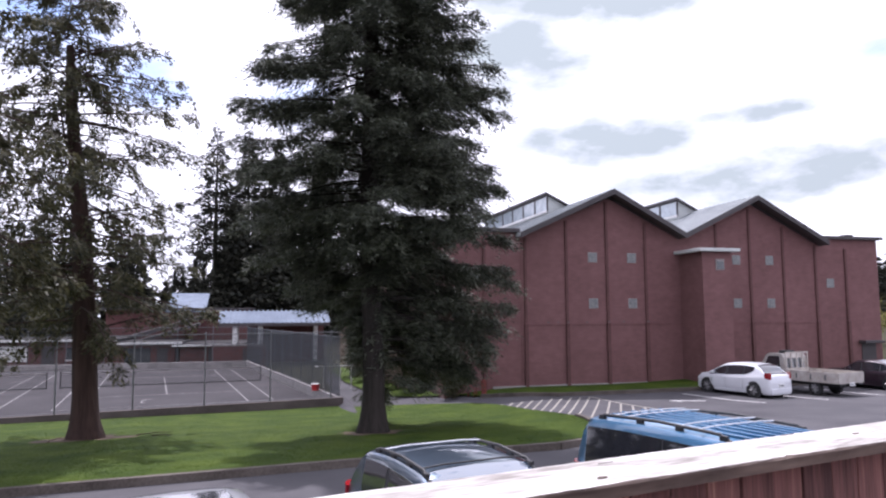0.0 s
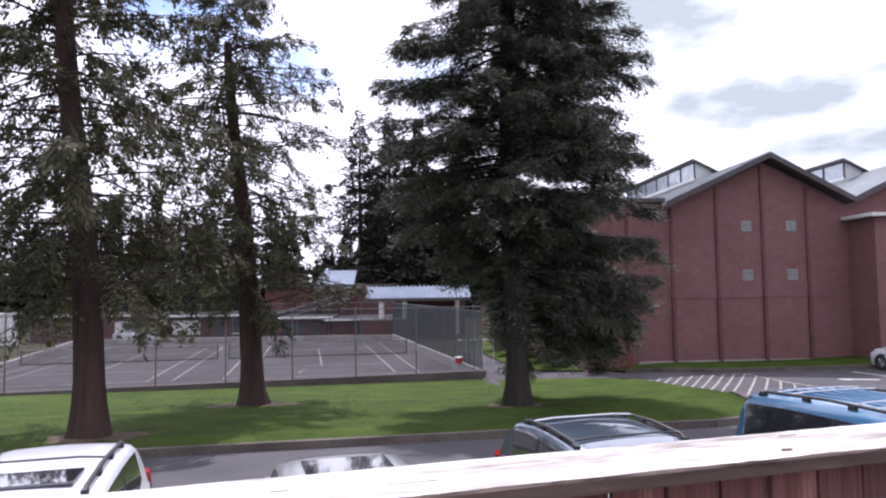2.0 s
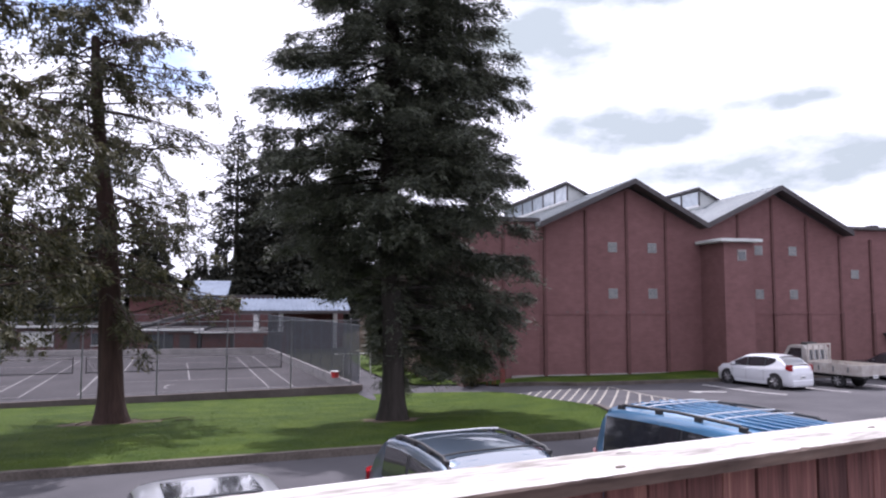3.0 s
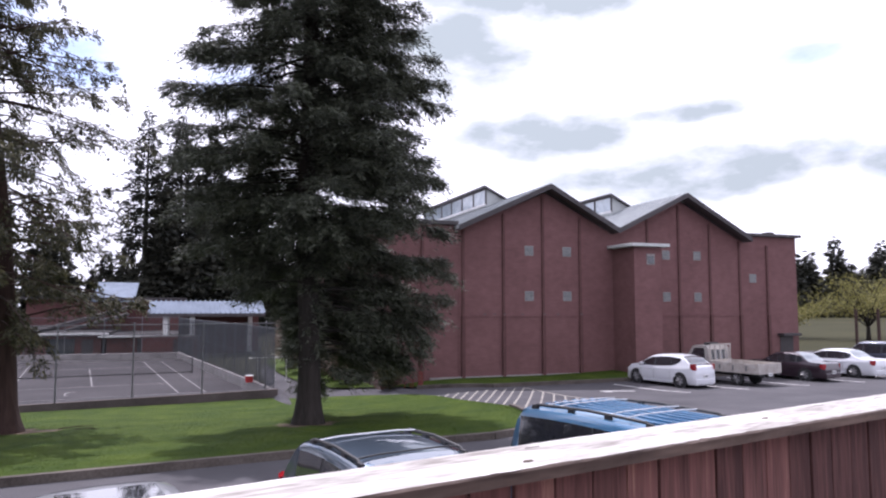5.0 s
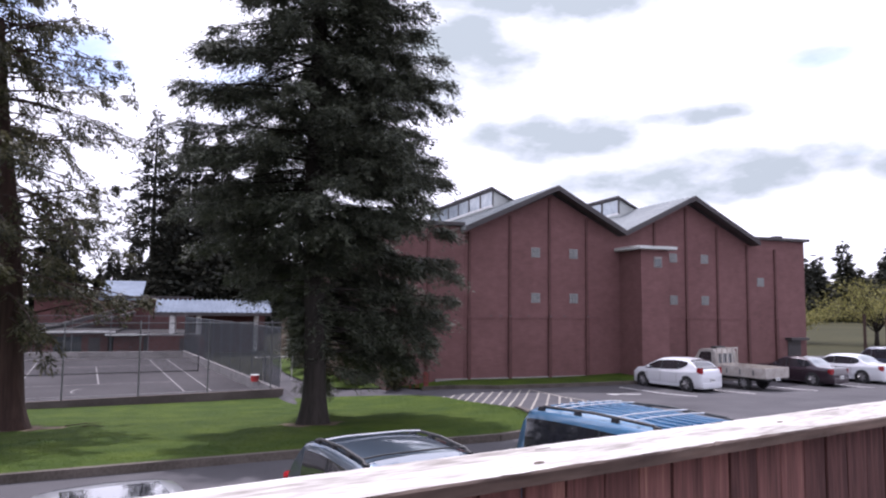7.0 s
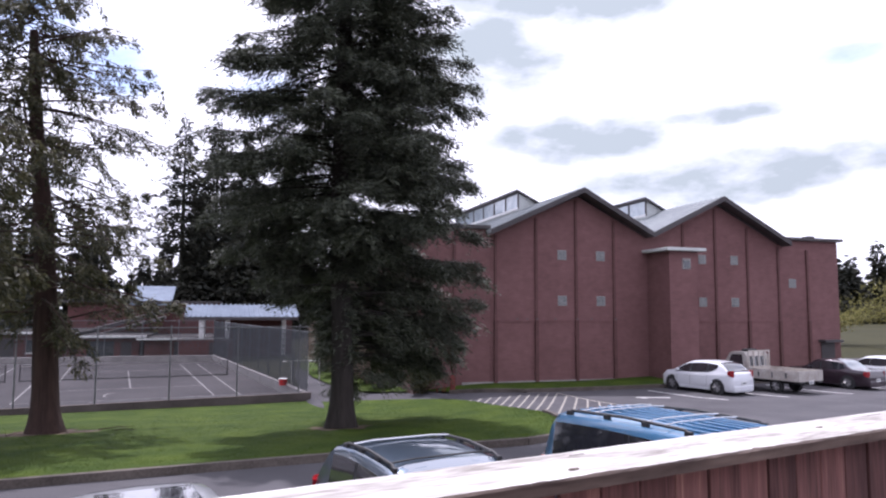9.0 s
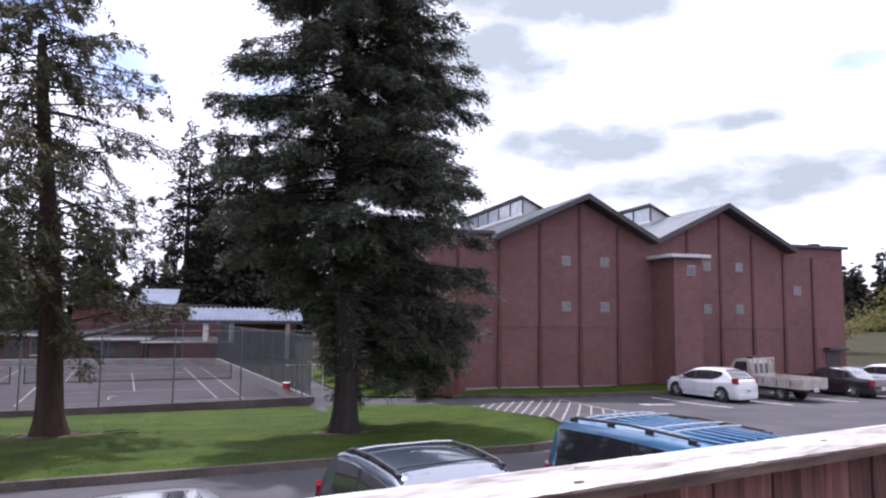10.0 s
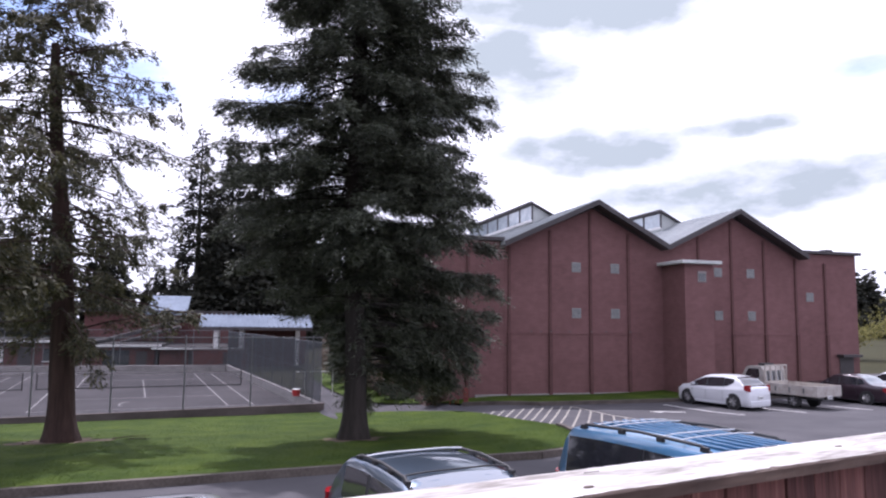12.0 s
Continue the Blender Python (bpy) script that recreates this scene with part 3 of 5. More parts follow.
def conifer(name, m, label, height, radius_at, low, limbs, sprays, leaves, leaf_len, leaf_wid, leaf, bark, r0, seed,
            rise=(-0.15, 0.25), droop=0.25, spray_len=0.5, hang=0.15, lean=(0, 0), limb_r=0.05, reach=(0.62, 1.08), fluff=0.05, gaps=0.0, top_r=0.04, bare=None, flare=1.5, bias=0, inner=0.12, whorl=0.0, tight=1.0, extra=()):
    """A conifer: tapered trunk, whorls of limbs, and sprays of slim leaves along each limb."""
    rng = np.random.default_rng(seed)
    tree = thing(name, m, label, "tree")
    bm, axis = trunk_mesh(height if bare is None else bare, r0, lean, rng, flare=flare, top_r=top_r)
    part("trunk", bm, bark, tree, smooth=True)
    P, A, U = [], [], []
    for i in range(limbs + len(extra)):
        u = (i % limbs + rng.uniform(0, 1)) / limbs
        z = low + (height - low) * (u ** bias if bias else 1 - (1 - u) ** 1.25)
        if whorl:
            z = low + round((z - low) / whorl) * whorl + rng.normal(0, whorl * 0.55)
        R = radius_at(z) * rng.uniform(*reach)
        if rng.uniform() < 0.10:
            R *= 1.12
        ang = i * 2.399 + rng.uniform(-0.5, 0.5)
        out = np.array([math.cos(ang), math.sin(ang), 0.0])
        skew = radius_skew(name, ang, z)
        R *= skew
        if i >= limbs:
            z, ang, R = extra[i - limbs]
            out = np.array([math.cos(ang), math.sin(ang), 0.0])
        if R < 0.15:
            continue
        root = axis(min(z, height * 0.98)) if bare is None else axis(min(z, bare))
        root[2] = z
        s = rng.uniform(*rise)
        d = droop * rng.uniform(0.6, 1.4)
        ts = np.linspace(0.0, 1, 7)
        pts = [root + out * R * t + np.array([0, 0, R * (s * t - d * t * t + 0.35 * d * t ** 4)]) + np.array([-out[1], out[0], 0]) * R * 0.05 * math.sin(3 * t + ang) for t in ts]
        r = max(0.012, limb_r * min(1, R / 3))
        part("limb", tubed(pts, [r * (1 - 0.85 * t) for t in ts], 5), bark, tree, smooth=True)
        pts = np.array(pts)
        # the fir's lowest limbs are bare beside the trunk
        bare_in = inner if name != "fir_tree" or z > 5.5 else 0.40 if out[0] < 0.3 else 0.16
        here = leaves if z < 15.5 else leaves // 3
        k = max(4, int(sprays * (R / radius_at(low + 0.25 * (height - low)))))
        for j in range(k):
            t = rng.uniform(bare_in, 1.0) ** 0.75
            if rng.uniform() < gaps * (1 - t * 0.5):
                continue
            q = t * 6
            a = min(5, int(q))
            base = pts[a] + (pts[a + 1] - pts[a]) * (q - a)
            fw = unit(pts[a + 1] - pts[a])
            sd = np.array([-out[1], out[0], 0.0]) * (1 if rng.uniform() < 0.5 else -1)
            fan = unit(fw * rng.uniform(0.3, 1.0) + sd * rng.uniform(0.1, 1.0) + np.array([0, 0, rng.uniform(-hang, hang * 0.35)]))
            L = spray_len * rng.uniform(0.5, 1.3) * (1.15 - 0.55 * t) * (0.6 + 0.4 * min(1, R / 2.5))
            tt = rng.uniform(0, 1, here) ** tight
            start = base + fan * (tt * L)[:, None] + np.array([0, 0, -1.0]) * (hang * L * tt ** 2)[:, None]
            cross = unit(np.cross(fan, [0, 0, 1.0]))
            sgn = np.where(rng.uniform(size=here) < 0.5, -1, 1)[:, None]
            ax = unit(fan * 0.75 + cross * sgn * rng.uniform(0.2, 0.9, (here, 1)) + np.array([0, 0, 1.0]) * rng.uniform(-hang - 0.15, 0.2, (here, 1)))
            P.append(start + rng.normal(0, fluff, (here, 3)))
            A.append(ax)
            U.append(unit(np.array([0, 0, 1.0]) + rng.normal(0, 0.45, (here, 3))))
    v, f = leaflets(np.concatenate(P), np.concatenate(A), np.concatenate(U), leaf_len, leaf_wid, rng)
    mesh_np("crown", v, f, leaf, tree)
    return tree


def radius_skew(name, ang, z):
    """The old fir is thin low down on its shaded side; the cedars are uneven."""
    if name == "fir_tree":
        thin = 1 - smooth(2.0, 8.5, z)
        bare = 1 - smooth(4.2, 7.2, z)
        low = 1 - smooth(3.4, 4.6, z)
        return (1 - 0.74 * thin * smooth(-0.2, 0.7, -math.cos(ang))) * (1 - 0.95 * bare * smooth(0.0, 0.45, -math.sin(ang))) * (1 - 0.6 * low * smooth(-0.3, 0.4, -math.cos(ang)))
    if name == "cedar_tree":
        return 1 + 0.18 * math.sin(2 * ang + z * 0.7)
    return 1


conifer("fir_tree", pose(-1.42, 24.7, gz(-1.42, 24.7) + 0.08), "tall dark green fir with a broad conical crown", 26.0,
        lambda z: min(4.3, 0.272 * (27 - z)), 2.4, 350, 88, 33, 0.16, 0.0185, FIR_LEAF, FIR_BARK, 0.325, 11,
        rise=(0.0, 0.22), droop=0.34, spray_len=0.9, hang=0.38, limb_r=0.05, gaps=0.06, lean=(-0.25, 0), reach=(0.64, 1.02), fluff=0.065, bias=1.6, inner=0.10, flare=1.5, whorl=0.62, tight=0.7,
        extra=((3.0, 0.1, 3.8), (3.2, 0.45, 4.0), (2.8, -0.25, 3.5), (3.4, 0.7, 4.0), (2.6, 0.3, 3.6), (3.5, -0.1, 4.2), (4.1, -0.3, 4.2), (4.6, 0.2, 4.3), (5.0, 0.55, 4.5), (3.9, 0.35, 4.0), (5.3, -0.1, 4.4), (4.3, 0.9, 4.0), (3.7, -0.12, 3.6), (5.6, 0.3, 4.6)) + tuple((5.8 + 0.30 * k, 1.1 * math.sin(k * 2.1) - 0.1, 4.7 - 0.085 * k) for k in range(29)))
conifer("cedar_tree", pose(-9.95, 27.2, gz(-9.95, 27.2) + 0.08), "sparse red-barked cedar with a broken top", 14.9,
        lambda z: 4.3 * (1 - max(0, z - 8) / 12) * (0.75 + 0.25 * smooth(2.5, 6, z)), 3.2, 160, 23, 32, 0.14, 0.026, CEDAR_LEAF, CEDAR_BARK, 0.285, 21,
        rise=(-0.25, 0.45), droop=0.30, spray_len=0.50, hang=0.75, lean=(-1.0, 0), limb_r=0.04, gaps=0.22, bare=12.6, top_r=0.12, flare=1.5, fluff=0.06, tight=0.6, inner=0.05,
        extra=((10.1, -0.15, 4.7), (12.4, 0.1, 2.9), (12.9, 2.6, 2.6), (13.2, -0.8, 2.2), (11.6, 0.3, 3.4)))
conifer("cedar_tree", pose(-12.15, 19.6, gz(-12.15, 19.6) + 0.08), "large dark cedar with drooping sprays beside the road", 19.0,
        lambda z: 4.6 * (1 - max(0, z - 6) / 15) * (0.8 + 0.2 * smooth(2.5, 6, z)), 3.2, 200, 27, 36, 0.15, 0.027, CEDAR_LEAF, CEDAR_BARK, 0.32, 31,
        rise=(-0.25, 0.40), droop=0.35, spray_len=0.55, hang=0.75, lean=(-1.5, 0.2), limb_r=0.04, gaps=0.25, flare=1.4, fluff=0.06, tight=0.6, inner=0.05,
        extra=((4.3, 0.25, 2.9), (4.4, 2.9, 3.0)))


def soil_ring(x, y, r, seed):
    rng = random.Random(seed)
    vs, fs = [(x, y, gz(x, y) + 0.125)], []
    n = 26
    for i in range(n):
        a = 2 * math.pi * i / n
        q = r * rng.uniform(0.7, 1.25)
        px, py = x + math.cos(a) * q * 1.3, y + math.sin(a) * q
        vs.append((px, py, gz(px, py) + 0.103))
    for i in range(n):
        fs.append((0, 1 + i, 1 + (i + 1) % n))
    return tagged(part("soil", (vs, fs), SOIL), "bare brown soil and litter round a tree's foot", "soil", kind="structure")


for x, y, r, k in ((-1.42, 24.7, 0.75, 1), (-10.1, 27.2, 1.0, 2), (-12.0, 19.6, 0.9, 3)):
    soil_ring(x, y, r, k)


def grass_blades():
    rng = np.random.default_rng(77)
    n = 110000
    x = rng.uniform(-20, 5.7, n)
    lo = np.array([kerb_front(a) for a in x]) + 0.1
    hi = np.array([lawn_back(a) for a in x]) - 0.05
    y = lo + (hi - lo) * rng.uniform(0, 1, n) ** 1.25
    z = np.array([gz(a, b) for a, b in zip(x, y)]) + 0.095
    base = np.stack([x, y, z], 1)
    an = rng.uniform(0, 2 * np.pi, n)
    side = np.stack([np.cos(an), np.sin(an), np.zeros(n)], 1) * rng.uniform(0.004, 0.008, (n, 1))
    tip = base + np.stack([rng.normal(0, 0.02, n), rng.normal(0, 0.02, n), rng.uniform(0.012, 0.035, n)], 1)
    v = np.stack([base - side, base + side, tip], 1).reshape(-1, 3)
    ob = mesh_np("grass", v, np.arange(3 * n).reshape(n, 3), GRASS_BLADE, None)
    return tagged(ob, "short uneven blades of lawn grass", "grass", kind="stuff")


GRASS_BLADE = mat("grass_blades", (0.024, 0.050, 0.004), (0.070, 0.103, 0.010), rough=0.8, scale=0.8, fine=10, bump=0, spec=0.2, island=0.2, trans=0.3)
grass_blades()

for x, y, turn, ln_ in ((-8.6, 27.3, 20, 1.1), (-8.1, 27.0, -15, 0.7), (-10.9, 26.4, 60, 0.6)):
    stick = thing("fallen_branch", pose(x, y, gz(x, y) + 0.13, 0, 0, turn), "thin grey-brown fallen branch lying on the lawn", "branch", group="litter under the cedar")
    part("stem", tubed([(0, 0, 0), (ln_ * 0.5, 0.05, 0.015), (ln_, -0.03, 0.0)], [0.02, 0.015, 0.006], 6), CEDAR_BARK, stick)
    part("twig", tubed([(ln_ * 0.4, 0.04, 0.01), (ln_ * 0.6, 0.2, 0.02)], [0.01, 0.004], 5), CEDAR_BARK, stick)


# ---- the tennis court ----
FLOOR = -1.0
A0, A1, A2, A3 = Vector((-0.77, 38.97)), Vector((-5.75, 70.5)), Vector((-36.0, 71.3)), Vector((-26.8, 33.48))
court = part("court", ([(p.x, p.y, FLOOR) for p in (A0, A3, A2, A1)], [(0, 3, 2, 1)]), COURT)
tagged(court, "faded grey tennis court with white lines", "court", kind="structure")


def low_wall(name, a, b, top, label, width=0.25, bottom=-1.35):
    return tagged(part(name, slab(bmesh.new(), a, b, width, (bottom, bottom), (top, top)), CONCRETE_DARK if label.startswith("dark") else CONCRETE), label, "wall", kind="structure")


low_wall("wall_near", A3, A0 + (A0 - A3).normalized() * 0.12, -0.44, "dark weathered concrete retaining wall round the court")
low_wall("wall_east", A0 + (A1 - A0).normalized() * 0.13, A1, -0.46, "pale concrete kerb wall along the court", 0.3)
low_wall("wall_far", A1 + (A2 - A1).normalized() * 0.16, A2, -0.5, "pale concrete kerb wall at the back of the court", 0.3)
low_wall("wall_west", A2 + (A3 - A2).normalized() * 0.16, A3 + (A2 - A3).normalized() * 0.13, -0.6, "pale concrete kerb wall along the court", 0.3)


def mesh_fence(a, b, base, height, gap, label, pitch=0.075, start=0.0, dense=1.0, mid=False):
    """Chain-link: posts, top and bottom rails, and crossed wires."""
    a, b = Vector(a), Vector(b)
    d = b - a
    run = d.length
    fence = thing("chain_link_fence", pose(a.x, a.y, base, 0, 0, math.degrees(math.atan2(d.y, d.x))), label, "fence")
    x = start
    while x <= run + 0.01:
        post = part("post", tubed([(x, 0, -0.02), (x, 0, height + 0.04)], 0.036, 8), GALVANISED, fence)
        part("cap", tubed([(x, 0, height + 0.04), (x, 0, height + 0.075), (x, 0, height + 0.09)], [0.044, 0.034, 0.01], 8), GALVANISED, post)
        x += gap
    for z, r in ((height - 0.01, 0.024), (0.06, 0.014)) + (((height * 0.5, 0.018),) if mid else ()):
        part("rail", tubed([(0, 0, z), (run, 0, z)], r, 6), GALVANISED, fence)
    vs, fs = [], []
    w = 0.0032 * dense
    k = -int(height / pitch)
    while k * pitch < run:
        for sgn in (1, -1):
            x0 = k * pitch if sgn > 0 else k * pitch + height
            z0, z1 = 0.05, height
            x1 = x0 + sgn * height
            # cut at the ends
            pts = [(x0, z0), (x1, z1)]
            if min(x0, x1) < 0 or max(x0, x1) > run:
                def at(xx):
                    return z0 + (z1 - z0) * (xx - x0) / (x1 - x0)
                xa, xb = min(max(x0, 0), run), min(max(x1, 0), run)
                if abs(xa - xb) < 0.02:
                    continue
                pts = [(xa, at(xa)), (xb, at(xb))]
            i = len(vs)
            (xa, za), (xb, zb) = pts
            y = 0.03 * (1 if sgn > 0 else 0.8)
            vs += [(xa - w, y, za), (xa + w, y, za), (xb + w, y, zb), (xb - w, y, zb)]
            fs.append((i, i + 1, i + 2, i + 3))
        k += 1
    tagged(part("wire_mesh", (vs, fs), WIRE, fence), kind="stuff")
    return fence


near_dir = (A0 - A3).normalized()
mesh_fence(A3, A0, -0.44, 3.3, 3.06, "grey galvanised chain-link fence on a low wall beside the lawn", start=((A0 - A3).length % 3.06) - 0.5)
mesh_fence(A0, A1, -0.46, 3.05, 3.06, "grey chain-link fence along the path side of the court", dense=5.5, mid=True, start=3.06)
mesh_fence(A1, A2, -0.5, 3.15, 3.06, "grey chain-link fence at the back of the court", pitch=0.11, mid=True)
mesh_fence(A2, A3, -0.6, 3.2, 3.06, "grey chain-link fence at the far end of the court", pitch=0.11, mid=True)


def tennis_net(cx, cy, turn, label):
    net = thing("tennis_net", pose(cx, cy, FLOOR, 0, 0, turn), label, "tennis net", group="nets on the court")
    for x in (-6.4, 6.4):
        part("post", tubed([(x, 0, 0), (x, 0, 1.1)], 0.045, 8), FASCIA, net)
    vs, fs = [], []
    def strip(x0, x1, z0, z1):
        i = len(vs)
        vs.extend([(x0, 0, z0), (x1, 0, z0), (x1, 0, z1), (x0, 0, z1)])
        fs.append((i, i + 1, i + 2, i + 3))
    for k in range(160):
        x = -6.36 + k * 0.08
        strip(x - 0.004, x + 0.004, 0.08, 1.02)
    for k in range(12):
        strip(-6.36, 6.36, 0.08 + k * 0.08 - 0.004, 0.08 + k * 0.08 + 0.004)
    tagged(part("netting", (vs, fs), NET, net), kind="stuff")
    part("tape", boxed(-6.38, 6.38, -0.014, 0.014, 0.98, 1.06), CONCRETE, net, "greyish white net tape")
    part("bottom_band", boxed(-6.38, 6.38, -0.008, 0.008, 0.03, 0.09), NET, net)
    return net


CT = 7.5
CB = Vector((-10.95, 54.8))
ax_u = Vector((math.cos(radians(CT)), math.sin(radians(CT))))
ax_v = Vector((-ax_u.y, ax_u.x))
CA = CB - ax_u * 13.6
tennis_net(CB.x, CB.y, CT, "sagging tennis net with a white tape on the near court")
tennis_net(CA.x, CA.y, CT, "tennis net with a white tape on the next court")


def court_lines(c, label):
    lines = thing("court_lines", pose(c.x, c.y, FLOOR, 0, 0, CT), label, "line marking", group="court markings", kind="structure")
    for x in (-5.485, -4.115, 4.115, 5.485):
        part("line", boxed(x - 0.04, x + 0.04, -11.89, 11.89, 0.002, 0.006), FADED_PAINT, lines)
    part("line", boxed(-0.04, 0.04, -6.4, 6.4, 0.002, 0.006), FADED_PAINT, lines)
    for y in (-6.4, 6.4):
        part("line", boxed(-4.07, -0.045, y - 0.04, y + 0.04, 0.002, 0.006), FADED_PAINT, lines)
        part("line", boxed(0.045, 4.07, y - 0.04, y + 0.04, 0.002, 0.006), FADED_PAINT, lines)
    for y in (-11.9, 11.9):
        part("line", boxed(-5.44, 5.44, y - 0.04, y + 0.04, 0.002, 0.006), FADED_PAINT, lines)


court_lines(CB, "faded white tennis court lines")
court_lines(CA, "faded white tennis court lines on the next court")


# a worn curved mark near the baseline
bm = bmesh.new()
for k in range(10):
    a0, a1 = radians(60 + k * 22), radians(60 + (k + 1) * 22)
    slab(bm, (-10.8 + 0.24 * math.cos(a0), 45.2 + 0.9 * math.sin(a0)), (-10.8 + 0.24 * math.cos(a1), 45.2 + 0.9 * math.sin(a1)), 0.09, (FLOOR + 0.002,) * 2, (FLOOR + 0.007,) * 2)
tagged(part("curved_mark", bm, FADED_PAINT), "white curved mark painted on the court", "line marking", "court markings", "structure")

# red bucket on the kerb wall
bk = thing("bucket", pose(-1.72, 42.8, -0.46), "red plastic bucket standing on the court's kerb wall", "bucket")
bm = tubed([(0, 0, 0), (0, 0, 0.34)], [0.19, 0.24], 14)
part("pail", bm, RED, bk)
part("rim", tubed([(0, 0, 0.34), (0, 0, 0.37)], [0.255, 0.255], 14), WHITE_TRIM, bk)
part("handle", tubed([(-0.24, 0, 0.32), (-0.17, 0, 0.44), (0, 0, 0.49), (0.17, 0, 0.44), (0.24, 0, 0.32)], 0.012, 5), GALVANISED, bk)

# handrail beside the court
hr = thing("handrail", pose(-1.0, 43.6, -0.5, 0, 0, 5), "pale tubular handrail by the path", "handrail")
part("top_rail", tubed([(-0.7, 0, 1.3), (1.5, 0, 1.3)], 0.035, 6), WHITE_TRIM, hr)
for x in (-0.2, 0.75, 1.4):
    part("post", tubed([(x, 0, 0), (x, 0, 1.3)], 0.03, 6), WHITE_TRIM, hr)


# ---- parking bay lines ----
BAY = 12.6
def paint_line(name, a, b, width, label, group, material=None):
    a, b = Vector(a), Vector(b)
    n = 8
    bm = bmesh.new()
    for i in range(n):
        p, q = a.lerp(b, i / n), a.lerp(b, (i + 1) / n)
        zp, zq = gz(p.x, p.y), gz(q.x, q.y)
        slab(bm, p, q, width, (zp + 0.002, zq + 0.002), (zp + 0.010, zq + 0.010))
    return tagged(part(name, bm, material or LINE_PAINT), label, "line marking", group, "structure")


fwd = Vector((-math.sin(radians(BAY)), math.cos(radians(BAY))))
for x, y in ((15.2, 27.4), (18.5, 27.6), (22.4, 27.9), (26.3, 28.2), (30.2, 28.5), (34.1, 28.8)):
    paint_line("bay_line", (x, y), Vector((x, y)) + fwd * 4.4, 0.10, "worn white parking bay line", "parking bay lines")
# hatched no-parking zone
HATCH_NEAR, HATCH_FAR, HATCH_END = ((4.98, 30.95), (6.0, 25.7)), ((5.25, 31.35), (9.6, 31.9)), (9.97, 27.0)
for k in range(10):
    u = k / 9
    a = Vector(HATCH_NEAR[0]).lerp(Vector(HATCH_NEAR[1]), u)
    b = Vector(HATCH_FAR[0]).lerp(Vector(HATCH_FAR[1]), u)
    paint_line("hatch_line", a, b, 0.08, "worn white stripe of the hatched zone", "hatched zone", HATCH_PAINT)
paint_line("hatch_line", HATCH_FAR[1], HATCH_END, 0.11, "worn white border of the hatched zone", "hatched zone", HATCH_PAINT)
for k in range(1, 6):
    u = k / 6
    b = Vector(HATCH_FAR[1]).lerp(Vector(HATCH_END), u)
    a = Vector(HATCH_NEAR[1]).lerp(Vector((HATCH_NEAR[1][0] + 2.2, HATCH_NEAR[1][1] - 2.2)), u)
    paint_line("hatch_line", a, b, 0.08, "worn white stripe of the hatched zone", "hatched zone", HATCH_PAINT)
paint_line("arrow_mark", (12.2, 29.6), (13.6, 29.1), 0.12, "worn white arrow shaft on the asphalt", "arrow")
paint_line("arrow_mark", (12.5, 29.2), (12.2, 29.6), 0.12, "worn white arrow head on the asphalt", "arrow")


# ---- buildings behind the court ----
def canopy_roof():
    sh = thing("shelter", pose(-8.5, 72.4, 0), "open shelter with a ribbed blue-grey metal roof on white columns", "shelter")
    w, z0, z1 = 10.5, 2.95, 4.12
    part("roof", prismed([(0, z0), (3.4, z1), (3.4, z1 - 0.15), (0, z0 - 0.15)], 0, w, "x"), BLUE_ROOF, sh)
    part("roof", prismed([(3.4, z1), (6.8, z0), (6.8, z0 - 0.15), (3.4, z1 - 0.15)], 0, w, "x"), BLUE_ROOF, sh)
    for k in range(24):
        x = 0.05 + k * 0.45
        part("rib", prismed([(0, z0), (3.4, z1), (3.4, z1 + 0.12), (0, z0 + 0.12)], x, x + 0.13, "x"), BLUE_ROOF, sh)
    part("fascia", boxed(0, w, -0.06, -0.002, z0 - 0.28, z0 + 0.02), FASCIA, sh)
    part("gable", prismed([(0.1, z0 - 0.16), (3.4, z1 - 0.16), (6.7, z0 - 0.16)], 0.05, 0.12, "x"), FASCIA, sh)
    for x, rows in ((1.55, (0.5, 6.2)), (3.9, (0.5, 6.2)), (9.6, (6.2,))):
        for y in rows:
            part("column", boxed(x - 0.22, x + 0.22, y - 0.2, y + 0.2, -1.2, z0 - 0.16, bevel=0.02), WHITE_TRIM, sh)
    part("back_wall", boxed(2.6, w, 6.45, 6.6, -1.2, 2.6), OLD_BRICK, sh)
    part("low_wall", boxed(-0.4, 4.4, -0.32, -0.1, -1.2, 0.82), OLD_BRICK, sh)
    part("coping", boxed(-0.5, 4.5, -0.40, -0.04, 0.823, 0.95, bevel=0.01), CONCRETE, sh, "pale coping on the low brick wall")
    # no hole is cut: a dark slab gives the opening's shade by colour
    part("recess_panel", boxed(2.3, 3.9, -0.34, -0.324, -0.9, 0.6), FASCIA, sh, "dark panel standing for a shaded opening in the low wall")
    return sh


canopy_roof()


def brick_block(name, x0, x1, y, y1, z0, z1, label, roof_label, openings=(), trim=WHITE_TRIM, over=0.7):
    b = thing(name, pose(0, 0, 0), label, "building")
    part("wall", boxed(x0, x1, y, y1, z0, z1), OLD_BRICK, b)
    part("roof", boxed(x0 - over, x1 + over, y - over + 0.06, y1 + over, z1 + 0.003, z1 + 0.2), GRAVEL, b)
    part("fascia", boxed(x0 - over, x1 + over, y - over, y - over + 0.055, z1 + 0.04, z1 + 0.24), trim, b, roof_label)
    # openings are slabs on the wall; FASCIA ones paint the shade inside
    for a, c, z, t, m in openings:
        f = part("opening", boxed(a, c, y - 0.05, y - 0.004, z, t), m, b)
        if m is WINDOW:
            part("frame", boxed(a - 0.08, c + 0.08, y - 0.07, y - 0.052, z - 0.1, z), WHITE_TRIM, f)
    return b


